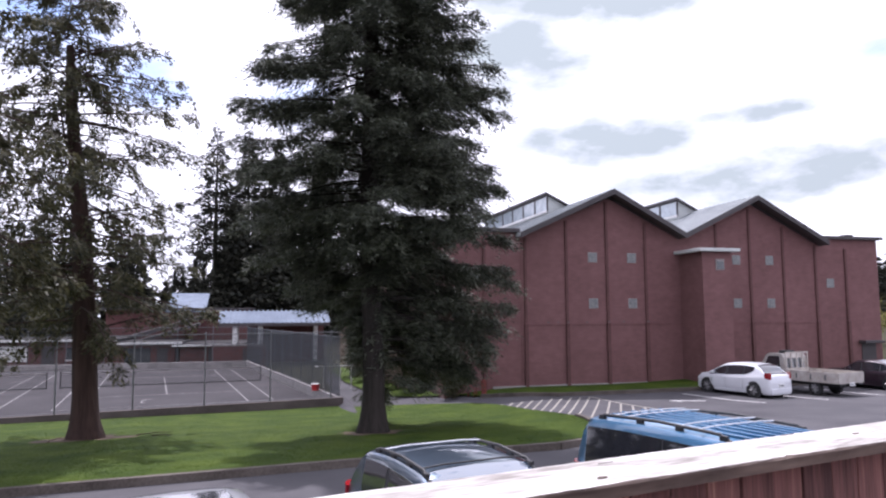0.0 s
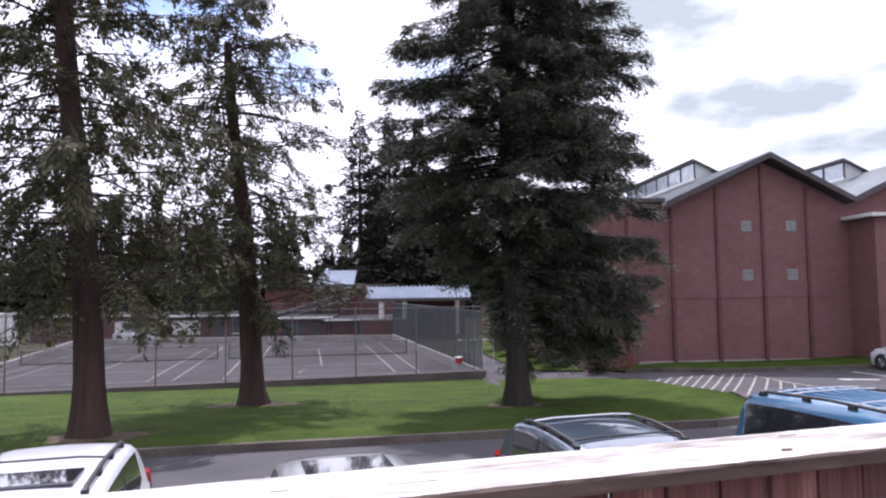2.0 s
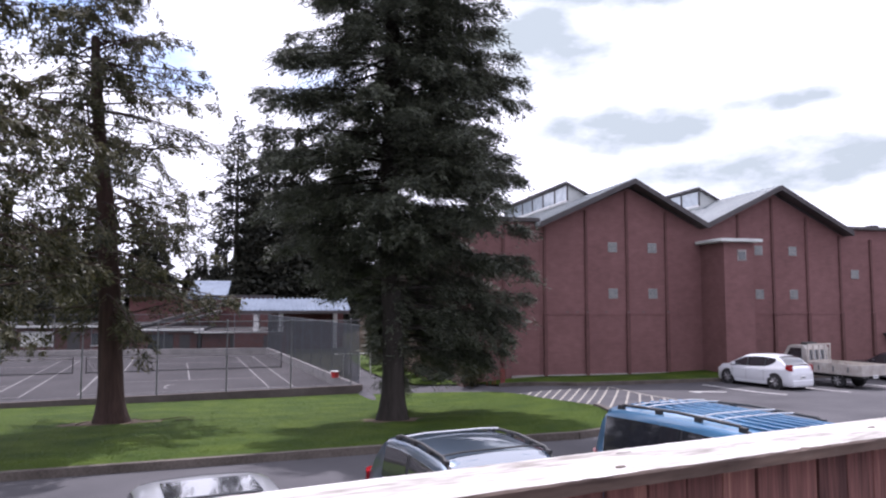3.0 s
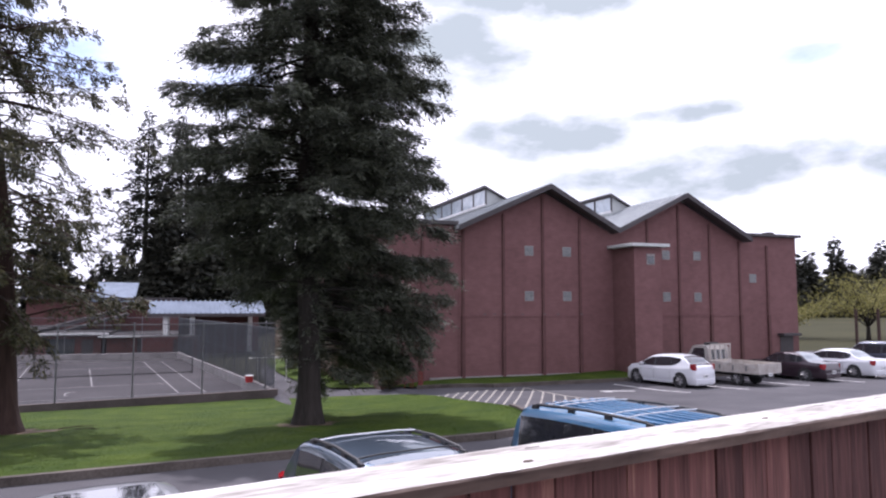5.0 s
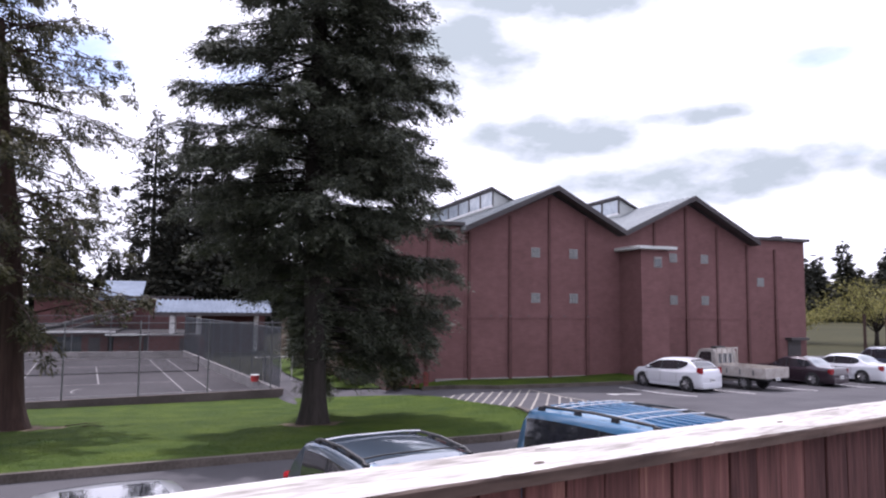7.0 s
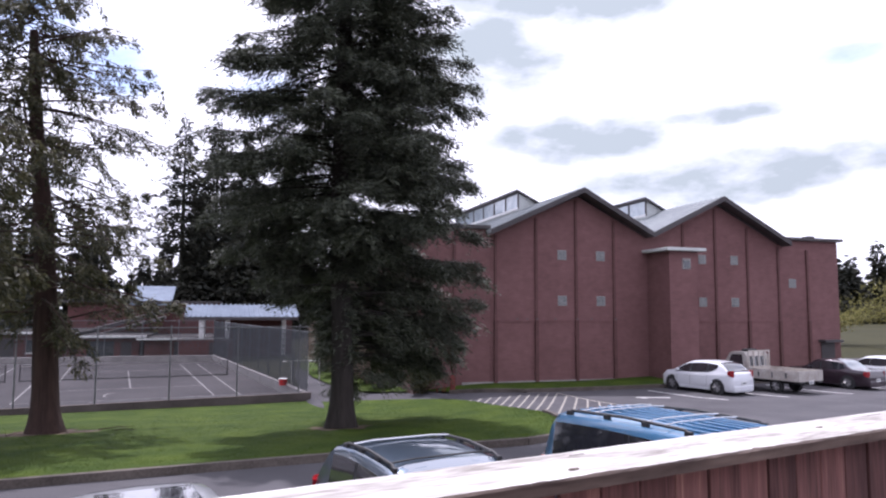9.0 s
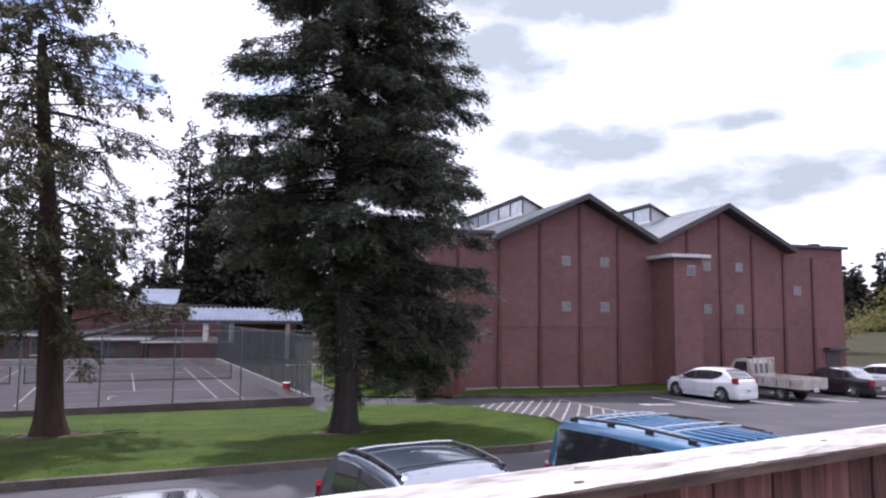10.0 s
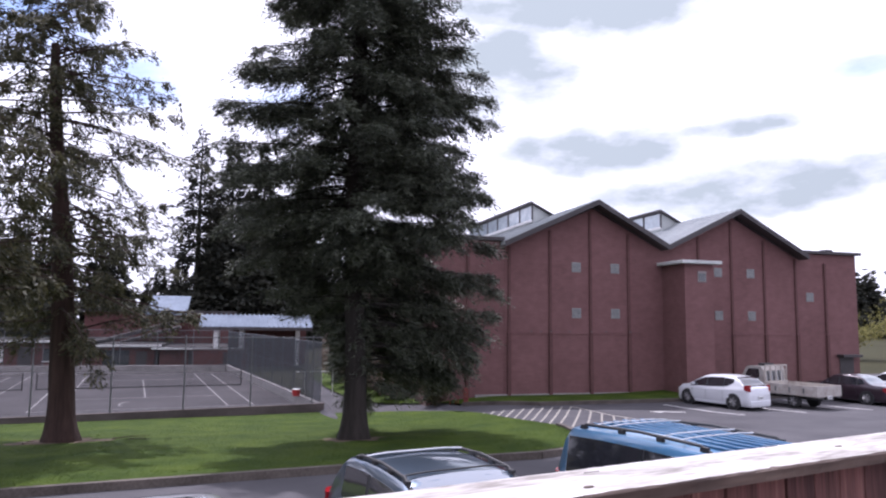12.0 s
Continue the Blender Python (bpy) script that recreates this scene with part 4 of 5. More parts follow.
brick_block("school_wing", -30.5, -19.2, 80, 90, -1.6, 1.18, "low red brick wing with a white flat roof edge", "white roof edge",
            [(-29.6, -26.6, -0.7, 0.8, WHITE_TRIM), (-25.4, -24.2, -1.5, 0.7, FASCIA), (-23.2, -20.6, -0.6, 0.6, WINDOW)])
brick_block("school_wing", -18.6, -12.9, 78.6, 90, -1.6, 0.85, "low red brick wing with a pale flat roof edge", "pale roof edge",
            [(-17.6, -15.2, -1.5, 0.5, WINDOW), (-14.6, -13.6, -1.5, 0.4, FASCIA)])
brick_block("school_wing", -12.3, -5.2, 77.4, 90, -1.6, 0.62, "low red brick wing with dark slabs for shaded openings", "pale roof edge",
            [(-9.6, -7.4, -1.5, 0.45, FASCIA), (-6.9, -5.6, -1.5, 0.45, FASCIA)])
brick_block("school_wing", -45, -31.5, 81, 92, -1.6, 1.3, "low dark brick wing with a white roof edge", "white roof edge",
            [(-36, -33, -0.8, 0.8, WHITE_TRIM)])


def school_hall():
    b = thing("school_hall", pose(0, 0, 0), "red brick school hall with a pitched blue-grey metal roof", "building")
    part("wall", boxed(-22, -5.5, 92, 108, -1.6, 4.4), OLD_BRICK, b)
    part("roof", prismed([(91.2, 4.35), (98, 6.55), (98, 6.35), (91.2, 4.1)], -15.5, -10.9, "x"), BLUE_ROOF, b)
    part("roof", boxed(-22.6, -5.2, 91.2, 108, 4.41, 4.62), FASCIA, b)
    # low lean-to with a dark sloping edge
    part("ramp_roof", prismed([(-19.5, 1.2), (-10.8, 3.75), (-10.8, 3.4), (-19.5, 0.85)], 88.5, 91.0), FASCIA, b, "dark sloping roof edge")
    part("ramp_roof", prismed([(-17.5, 1.0), (-11.2, 2.85), (-11.2, 2.6), (-17.5, 0.75)], 86.5, 88.4), FASCIA, b, "dark sloping roof edge")
    part("ramp_trim", prismed([(-19.5, 1.21), (-10.8, 3.76), (-10.8, 3.88), (-19.5, 1.33)], 88.4, 88.6), CONCRETE, b, "pale strip along the sloping roof edge")
    part("ramp_trim", prismed([(-17.5, 1.01), (-11.2, 2.86), (-11.2, 2.96), (-17.5, 1.11)], 86.4, 86.6), CONCRETE, b, "pale strip along the sloping roof edge")
    return b


school_hall()
# a white-sided van body and signs glimpsed past the court
shed = thing("white_shed", pose(-45.7, 76.2, -1.3, 0, 0, 8), "white-sided shed beyond the end of the court", "shed")
part("body", boxed(-1.6, 1.6, -1.2, 1.2, 0.0, 3.2, bevel=0.04), WHITE_TRIM, shed)
part("roof", boxed(-1.75, 1.75, -1.35, 1.35, 3.203, 3.3), SIDING, shed)


# ---- far trees ----
def far_conifer(x, y, z, h, r, seed, low=0.12, n=1300, size=0.75):
    rng = np.random.default_rng(seed)
    u = 1 - np.sqrt(rng.uniform(0, 1, n))
    hh = h * (low + (1 - low) * u)
    tier = 0.72 + 0.28 * np.sin(hh * (2.4 + rng.uniform(0, 0.6)) + rng.uniform(0, 6))
    rr = r * (1 - u) ** 0.8 * tier * np.sqrt(rng.uniform(0.02, 1, n)) * rng.uniform(0.75, 1.15, n)
    an = rng.uniform(0, 2 * np.pi, n)
    rr *= 1 + 0.25 * np.sin(an * 3 + hh)
    out = np.stack([np.cos(an), np.sin(an), np.zeros(n)], 1)
    places = np.array([x, y, z]) + out * rr[:, None] + np.stack([np.zeros(n), np.zeros(n), hh - 0.12 * rr], 1)
    axes = unit(out + np.stack([rng.normal(0, 0.5, n), rng.normal(0, 0.5, n), rng.uniform(-0.55, 0.15, n)], 1))
    ups = unit(np.array([0, 0, 1.0]) + rng.normal(0, 0.6, (n, 3)))
    return leaflets(places, axes, ups, size, size * 0.26, rng)


def woods(name, spots, label, leaf=FAR_LEAF):
    V, F, base = [], [], 0
    tr_v, tr_f = [], []
    for i, (x, y, z, h, r, low, n, size) in enumerate(spots):
        v, f = far_conifer(x, y, z, h, r, 100 + i * 7 + len(name), low, n, size)
        V.append(v)
        F.append(f + base)
        base += len(v)
        w = h * 0.012 + 0.06
        vv = []
        for hh, s in ((-1, 1.2), (h * 0.5, 0.75), (h * 0.97, 0.1)):
            for k in range(5):
                vv.append((x + math.cos(k * 1.257) * w * s, y + math.sin(k * 1.257) * w * s, z + hh))
        V.append(np.array(vv))
        q = [(base + a * 5 + k, base + a * 5 + (k + 1) % 5, base + a * 5 + 5 + (k + 1) % 5, base + a * 5 + 5 + k) for a in range(2) for k in range(5)]
        F.append(np.array(q))
        base += 15
    holder = mesh_np(name, np.concatenate(V), np.concatenate(F), leaf, None)
    return tagged(holder, label, "woods", kind="stuff")


rng = random.Random(8)
spots = [(-11.2, 112, -1.6, 34.5, 6.2, 0.40, 6500, 0.62), (-6.6, 114, -1.6, 35.0, 7.0, 0.2, 13000, 0.62), (-1.8, 117, -1.6, 34.0, 7.4, 0.1, 20000, 0.66), (4.6, 120, -1.6, 32, 7.2, 0.1, 9000, 0.9), (-8.6, 122, -1.6, 27, 6.6, 0.08, 11000, 0.75), (-3.9, 124, -1.6, 28.5, 6.8, 0.05, 9000, 0.85),
         (-13.6, 116, -1.6, 16.5, 4.0, 0.05, 6000, 0.6), (-16.6, 117, -1.6, 13.8, 4.0, 0.05, 6000, 0.6), (-8.8, 111, -1.6, 18.5, 5.6, 0.03, 5500, 0.95), (-3.0, 110, -1.6, 18.5, 6, 0.03, 5500, 0.95), (3.5, 112, -1.6, 17.5, 6, 0.03, 5500, 0.95)]
for k in range(40):
    spots.append((-92 + k * 2.3 + rng.uniform(-1, 1), rng.uniform(110, 126), -1.6, rng.uniform(8, 12.5) + (9.5 if k < 31 else 0), rng.uniform(3.6, 5.0), 0.01, 3200, 0.9))
for k in range(12):
    spots.append((4 + k * 2.6, rng.uniform(108, 122), -1.2, rng.uniform(11, 17), 4.6, 0.02, 3000, 0.95))
for k in range(26):
    spots.append((rng.uniform(-74, -60), -34 + k * 4.0 + rng.uniform(-1, 1), 0.2, rng.uniform(15, 22), 4.8, 0.03, 1500, 1.2))
woods("conifer_wood", spots, "dark mass of tall conifers behind the school")
spots = []
for k in range(100):
    spots.append((92 + k * 2.2 + rng.uniform(-2, 2), rng.uniform(148, 180) - k * 0.3, -0.5, rng.uniform(15, 24) * (1.14 if k % 9 == 4 else 0.94), rng.uniform(3.6, 5.0), 0.03, 1300, 1.9))
for k in range(70):
    spots.append((96 + k * 3.0 + rng.uniform(-2, 2), rng.uniform(182, 196) - k * 0.3, -0.5, rng.uniform(13, 18), rng.uniform(4.5, 6.0), 0.01, 800, 2.2))
woods("far_wood", spots, "far line of dark conifers beyond the field")


def broad_tree(m, label, height, radius, seed, n=4200):
    """A spreading tree just in leaf: forked limbs and loose flat clumps."""
    rng = np.random.default_rng(seed)
    tree = thing("spring_tree", m, label, "tree", group="trees in spring leaf")
    part("trunk", tubed([(0, 0, -0.3), (0.05, 0, 1.0), (0.1, 0.05, height * 0.4)], [0.26, 0.2, 0.13], 9), FIR_BARK, tree, smooth=True)
    P, A, U = [], [], []
    for k in range(26):
        an = k * 2.4 + rng.uniform(-0.3, 0.3)
        z1 = height * rng.uniform(0.42, 1.0)
        R = radius * math.sqrt(max(0.05, 1 - ((z1 / height - 0.5) / 0.62) ** 2)) * rng.uniform(0.55, 1.05)
        tip = np.array([math.cos(an) * R, math.sin(an) * R, z1])
        root = np.array([0.08, 0.03, height * rng.uniform(0.18, 0.4)])
        midp = root * 0.45 + tip * 0.55 + np.array([0, 0, height * 0.06])
        part("limb", tubed([root, midp, tip], [0.07, 0.04, 0.012], 5), FIR_BARK, tree, smooth=True)
        c = n // 26
        t = rng.uniform(0.3, 1.08, c)
        base = root + (tip - root) * t[:, None] + np.array([0, 0, height * 0.06]) * np.sin(t * 3)[:, None]
        P.append(base + rng.normal(0, 1, (c, 3)) * np.array([0.75, 0.75, 0.32]) * radius * 0.16)
        A.append(unit(rng.normal(0, 1, (c, 3)) + np.array([math.cos(an), math.sin(an), -0.2])))
        U.append(unit(rng.normal(0, 0.5, (c, 3)) + np.array([0, 0, 1.0])))
    v, f = leaflets(np.concatenate(P), np.concatenate(A), np.concatenate(U), 0.30, 0.06, rng)
    mesh_np("crown", v, f, YELLOW_LEAF, tree)
    return tree


broad_tree(pose(60.5, 55.5, gz(60.5, 55.5) - 0.1), "spreading tree with fresh yellow-green spring leaves", 6.5, 5.8, 5)
broad_tree(pose(56.5, 62.5, gz(56.5, 62.5) - 0.1), "lower spreading tree in yellow-green leaf by the field", 4.8, 5.0, 6)
broad_tree(pose(70.5, 58.5, gz(70.5, 58.5) - 0.1), "spreading tree with yellow-green leaves by the field", 6.2, 5.6, 7)
for x, y in ((45.0, 42.1), (47.4, 46.0)):
    p = thing("wooden_post", pose(x, y, gz(x, y) - 0.1), "dark brown wooden post at the edge of the field", "post", group="posts by the field")
    part("shaft", boxed(-0.09, 0.09, -0.09, 0.09, 0, 3.3, bevel=0.02), CEDAR_BARK, p)
    part("cap", boxed(-0.11, 0.11, -0.11, 0.11, 3.302, 3.36, bevel=0.01), CEDAR_BARK, p)

RED_STEEL = mat("dull_red_steel", (0.10, 0.018, 0.016), (0.20, 0.045, 0.035), rough=0.6, scale=6, fine=40)
# small rusty stand by the foot of the hall
g = thing("gate_frame", pose(5.1, 34.75, gz(5.1, 34.75) + 0.08), "small rusty tubular bike stand on the grass", "bike stand")
for x in (-0.2, 0.2):
    part("hoop", tubed([(x - 0.14, 0, -0.05), (x - 0.14, 0, 0.6), (x - 0.10, 0, 0.68), (x + 0.10, 0, 0.68), (x + 0.14, 0, 0.6), (x + 0.14, 0, -0.05)], 0.025, 6), RED_STEEL, g)
part("panel", boxed(0.36, 0.56, -0.02, 0.02, -0.04, 0.74, bevel=0.01), RED_STEEL, g)


TWIG = mat("bare_tan_twigs", (0.14, 0.108, 0.088), (0.28, 0.222, 0.182), rough=0.9, scale=1.5, fine=8, bump=0, spec=0.15, island=0.5, trans=0.1)


def shrub(x, y, height, radius, seed, leaf=None, label="dark evergreen shrub growing beside the brick hall"):
    """A dark evergreen bush: stems from one foot, leaves in clumps about their ends."""
    rng = np.random.default_rng(seed)
    bush = thing("shrub", pose(x, y, gz(x, y) + 0.08), label, "shrub", group="shrubs beside the hall")
    P, A = [], []
    for k in range(16):
        an, u = k * 2.399 + rng.uniform(-0.3, 0.3), math.sqrt((k + 0.5) / 16)
        end = np.array([math.cos(an) * u * radius, math.sin(an) * u * radius, height * (0.95 - 0.6 * u * u) * rng.uniform(0.8, 1.08)])
        pts = [end * np.array([t, t, t ** 0.7]) - np.array([0, 0, 0.05 * (1 - t)]) for t in (0, 0.35, 0.7, 1)]
        part("stem", tubed(pts, [0.03, 0.022, 0.015, 0.006], 5), FIR_BARK, bush)
        for t in (0.35, 0.55, 0.75, 0.9, 1.0):
            q = end * np.array([t, t, t ** 0.7])
            P.append(q + rng.normal(0, 0.17 * max(1, radius), (90, 3)))
            d = rng.normal(0, 1, (90, 3)) + np.array([0, 0, 0.4])
            A.append(d / np.linalg.norm(d, axis=1)[:, None])
    P, A = np.concatenate(P), np.concatenate(A)
    P[:, 2] = np.maximum(P[:, 2], 0.05)
    U = rng.normal(0, 1, P.shape) + np.array([0, 0, 1.0])
    v, f = leaflets(P, A, U / np.linalg.norm(U, axis=1)[:, None], 0.13, 0.03, rng)
    mesh_np("leaves", v, f, leaf or CEDAR_LEAF, bush)


shrub(4.15, 35.3, 1.9, 0.5, 5)
for x, y, hh, r, k in ((2.9, 47.0, 2.9, 1.1, 3), (3.05, 43.4, 2.6, 1.1, 1), (3.2, 40.4, 2.7, 1.1, 2), (1.9, 54.0, 4.0, 1.3, 6), (2.2, 50.0, 3.4, 1.2, 7)):
    shrub(x, y, hh, r, k, TWIG, "grey-brown twiggy shrub hardly in leaf beside the path")


# ---- vehicles ----
def paint(name, a, metal=0.0, rough=0.35):
    return mat(name, a, tuple(min(1, c * 1.12 + 0.004) for c in a), rough=rough, metal=metal, scale=1.5, fine=400, bump=0.02, depth=0.001, coat=0.8)


WHITE_PAINT = paint("white_car_paint", (0.60, 0.61, 0.64))
BLUE_PAINT = paint("blue_car_paint", (0.062, 0.175, 0.31), 0.75, 0.42)
NAVY_PAINT = paint("dark_blue_car_paint", (0.060, 0.085, 0.118), 0.75, 0.34)
SILVER_PAINT = paint("silver_car_paint", (0.42, 0.43, 0.45), 0.6)
MAROON_PAINT = paint("dark_maroon_paint", (0.022, 0.010, 0.017), 0.2)
INK_PAINT = paint("dark_slate_paint", (0.03, 0.034, 0.055), 0.3)
for glossy in (BLUE_PAINT, NAVY_PAINT):
    glossy.node_tree.nodes["Principled BSDF"].inputs["Coat Weight"].default_value = 1.0
    glossy.node_tree.nodes["Principled BSDF"].inputs["Coat IOR"].default_value = 1.9
TRUCK_PAINT = mat("dull_white_truck_paint", (0.27, 0.24, 0.215), (0.46, 0.43, 0.40), rough=0.6, scale=3, fine=18, bump=0.05, coat=0.15)
CAR_GLASS = glass_mat("car_glass", (0.018, 0.019, 0.023))
# blue base and raised IOR stand in for bright sky mirrored in the windscreen
SCREEN_GLASS = glass_mat("sky_blue_screen", (0.03, 0.05, 0.075))
SCREEN_GLASS.node_tree.nodes["Principled BSDF"].inputs["Coat Weight"].default_value = 1.0
SCREEN_GLASS.node_tree.nodes["Principled BSDF"].inputs["IOR"].default_value = 2.3
CAR_GLASS.node_tree.nodes["Principled BSDF"].inputs["Coat Weight"].default_value = 1.0
# the sky's reflection is painted in as a pale base colour
PALE_GLASS = glass_mat("sky_pale_screen", (0.16, 0.18, 0.19))
RUBBER = mat("rubber", (0.014, 0.014, 0.015), (0.03, 0.03, 0.031), rough=0.85, scale=8, fine=60)
BLACK_PLASTIC = mat("black_plastic", (0.018, 0.018, 0.02), (0.035, 0.035, 0.037), rough=0.55, scale=8, fine=80)
ALLOY = mat("alloy_rim", (0.17, 0.165, 0.17), (0.27, 0.265, 0.27), rough=0.45, metal=0.7, bump=0)
CHROME = mat("bright_metal", (0.55, 0.56, 0.58), (0.7, 0.71, 0.73), rough=0.2, metal=0.9, bump=0)
TAIL_RED = mat("tail_lamp_red", (0.20, 0.008, 0.012), (0.28, 0.014, 0.018), rough=0.15, bump=0, spec=0.7)
LAMP_CLEAR = mat("lamp_lens", (0.55, 0.57, 0.58), (0.7, 0.72, 0.73), rough=0.1, bump=0, spec=0.8)
BED_WOOD = mat("dusty_truck_bed", (0.30, 0.27, 0.22), (0.44, 0.40, 0.33), rough=0.8, scale=2, fine=20)


def loft(rings, close=True):
    bm = bmesh.new()
    vr = [[bm.verts.new(p) for p in r] for r in rings]
    for a, b in zip(vr, vr[1:]):
        k = len(a)
        for i in range(k if close else k - 1):
            bm.faces.new((a[i], a[(i + 1) % k], b[(i + 1) % k], b[i]))
    if close:
        bm.faces.new(vr[0][::-1])
        bm.faces.new(vr[-1])
    bmesh.ops.recalc_face_normals(bm, faces=bm.faces)
    for e in bm.edges:
        if len(e.link_faces) == 2 and e.calc_face_angle(0) > 0.7:
            e.smooth = False
    return bm


def pane_from(corners, thick=0.012):
    """A thin plate on the given outline, pushed out along its normal."""
    c = [Vector(p) for p in corners]
    n = (c[1] - c[0]).cross(c[2] - c[0]).normalized()
    mid = sum(c, Vector()) / len(c)
    if n.dot(mid - Vector((0, mid.y * 0.6, 0.6))) < 0:
        n = -n
    bm = bmesh.new()
    lo = [bm.verts.new(p - n * 0.004) for p in c]
    hi = [bm.verts.new(p + n * thick) for p in c]
    bm.faces.new(lo[::-1])
    bm.faces.new(hi)
    for i in range(len(c)):
        j = (i + 1) % len(c)
        bm.faces.new((lo[i], lo[j], hi[j], hi[i]))
    bmesh.ops.recalc_face_normals(bm, faces=bm.faces)
    return bm


def wheel(car, x, y, r, width, side):
    tyre = part("wheel", tubed([(x - width / 2, y, r), (x - width / 2 + 0.03, y, r), (x + width / 2 - 0.03, y, r), (x + width / 2, y, r)],
                               [r * 0.93, r, r, r * 0.93], 26), RUBBER, car, "black tyre on a silver rim", smooth=False)
    o = x + side * (width / 2 + 0.004)
    part("rim", tubed([(o - side * 0.004, y, r), (o + side * 0.012, y, r)], [r * 0.68, r * 0.64], 20), BLACK_PLASTIC, tyre)
    for k in range(7):
        a = k * 2 * math.pi / 7
        c, s = math.cos(a), math.sin(a)
        part("spoke", tubed([(o + side * 0.014, y + c * 0.04, r + s * 0.04), (o + side * 0.016, y + c * r * 0.62, r + s * r * 0.62)], [0.035, 0.026], 4), ALLOY, tyre)
    part("hub", tubed([(o, y, r), (o + side * 0.03, y, r)], [0.06, 0.05], 12), ALLOY, tyre)


def curve(pts):
    """A smooth line through points in order of y, with no overshoot."""
    pts = [p for i, p in enumerate(pts) if i == 0 or p[0] > pts[i - 1][0] + 0.004]
    ys, zs = [p[0] for p in pts], [p[1] for p in pts]
    d = [(zs[i + 1] - zs[i]) / (ys[i + 1] - ys[i]) for i in range(len(pts) - 1)]
    k = [d[0]] + [0 if p * q <= 0 else 2 * p * q / (p + q) for p, q in zip(d, d[1:])] + [d[-1]]

    def f(y):
        y = min(max(y, ys[0]), ys[-1])
        i = max(j for j in range(len(d)) if ys[j] <= y)
        g = ys[i + 1] - ys[i]
        t = (y - ys[i]) / g
        return (2 * t ** 3 - 3 * t * t + 1) * zs[i] + (t ** 3 - 2 * t * t + t) * g * k[i] + (3 * t * t - 2 * t ** 3) * zs[i + 1] + (t ** 3 - t * t) * g * k[i + 1]
    return f


def vehicle(name, m, label, L, W, H, belt, clear, nose, tail, cabin, colour, wheels, r=0.32, group="", rails=None, bars=(), lower=None,
            panes=(), hatch=True, sunroof=None, tuck=0.14, rail_mat=None, grooves=0, screen=None, rear_screen=None, wedge=0.03):
    """A car, nose towards +y: one smooth shell. nose, tail: heights of the bonnet's and the boot's outer ends. cabin: y of the screen's foot,
    roof front, roof rear, rear foot. panes: side windows as (front y, rear y, lower edge at the front, at the rear), edges as shares of the height."""
    car = thing(name, m, label, "car", group)
    h, hw = L / 2, W / 2
    yf, yrf, yrr, yr = cabin
    rear = [(-h, tail - 0.32), (-h + 0.045, tail - 0.09)]
    if hatch:
        rear += [(yr, max(tail, belt))]
    else:
        rear += [(-h + 0.16, tail), (yr - 0.06, tail + 0.025)]
    line = rear + [(yr + (yrr - yr) * 0.25, belt + (H - belt) * 0.27), (yr + (yrr - yr) * 0.72, belt + (H - belt) * 0.76), (yrr, H - 0.055), (yrr * 0.55 + yrf * 0.45, H), (yrf, H - 0.05),
                   (yrf + (yf - yrf) * 0.3, belt + (H - belt) * 0.68), (yrf + (yf - yrf) * 0.8, belt + (H - belt) * 0.2), (yf + 0.03, belt), ((yf + h) / 2, (belt + nose) / 2 + 0.045), (h - 0.3, nose + 0.02), (h - 0.08, nose - 0.08), (h, nose - 0.3)]
    top = curve(line)
    plan = curve([(-h, 0.80), (-h + 0.08, 0.90), (-h + 0.32, 0.97), (-0.4, 1.0), (0.6, 1.0), (h - 0.5, 0.955), (h - 0.15, 0.86), (h, 0.70)])

    def at(y):
        """Half width, belt height, cabin height over the belt, half width of the roof."""
        w, z = plan(y) * hw, top(y)
        b = min(z, belt - 0.03 - wedge * y / h)
        hg = z - b
        return w, b, hg, w * 0.95 - tuck * min(1, hg / (H - belt))

    def half(y):
        w, b, hg, ro = at(y)
        e = w * 0.95
        f = min(1, hg / (H - belt))
        return [(w * 0.88, clear), (w * 0.98, clear + 0.12), (w, clear + (b - clear) * 0.45), (w * 0.992, b - 0.13), (w * 0.978, b - 0.035), (e, b), (e + (ro - e) * 0.5, b + 0.43 * hg), (ro, b + 0.86 * hg),
                (ro - 0.02 - 0.035 * f, b + 0.95 * hg), (ro * 0.72, b + 0.99 * hg + 0.006), (ro * 0.4, b + hg + 0.014), (0, b + hg + 0.022)]

    def surface(y, x):
        """Height of the shell's upper side."""
        q = half(y)[8:][::-1]
        return float(np.interp(abs(x), [p[0] for p in q], [p[1] for p in q]))
    ys = sorted({round(-h + L * i / 56, 3) for i in range(57)} | {round(-h + 0.045, 3), round(h - 0.04, 3)})
    rings = []
    for y in ys:
        q = half(y)
        rings.append([(-x, y, z) for x, z in q] + [(x, y, z) for x, z in q[-2::-1]])
    part("body", loft(rings), colour, car, smooth=True)

    def side(y, v, s, out):
        w, b, hg, ro = at(y)
        return (s * (w * 0.95 + (ro - w * 0.95) * v + out), y, b + 0.86 * hg * v)
    for s in (-1, 1):
        for y0, y1, v0, v1 in panes:
            rr = []
            for i in range(7):
                y, v = y0 + (y1 - y0) * i / 6, v0 + (v1 - v0) * (i / 6) ** 2
                rr.append([side(y, v, s, -0.02), side(y, v, s, 0.006), side(y, (v + 0.95) / 2, s, 0.007), side(y, 0.95, s, 0.006), side(y, 0.95, s, -0.02)])
            part("side_window", loft(rr), CAR_GLASS, car, smooth=True)
        for p, q in zip(panes, panes[1:]):
            rr = [[side(y, 0.05, s, -0.02), side(y, 0.05, s, 0.004), side(y, 0.5, s, 0.005), side(y, 0.95, s, 0.004), side(y, 0.95, s, -0.02)] for y in (p[1] - 0.004, q[0] + 0.004)]
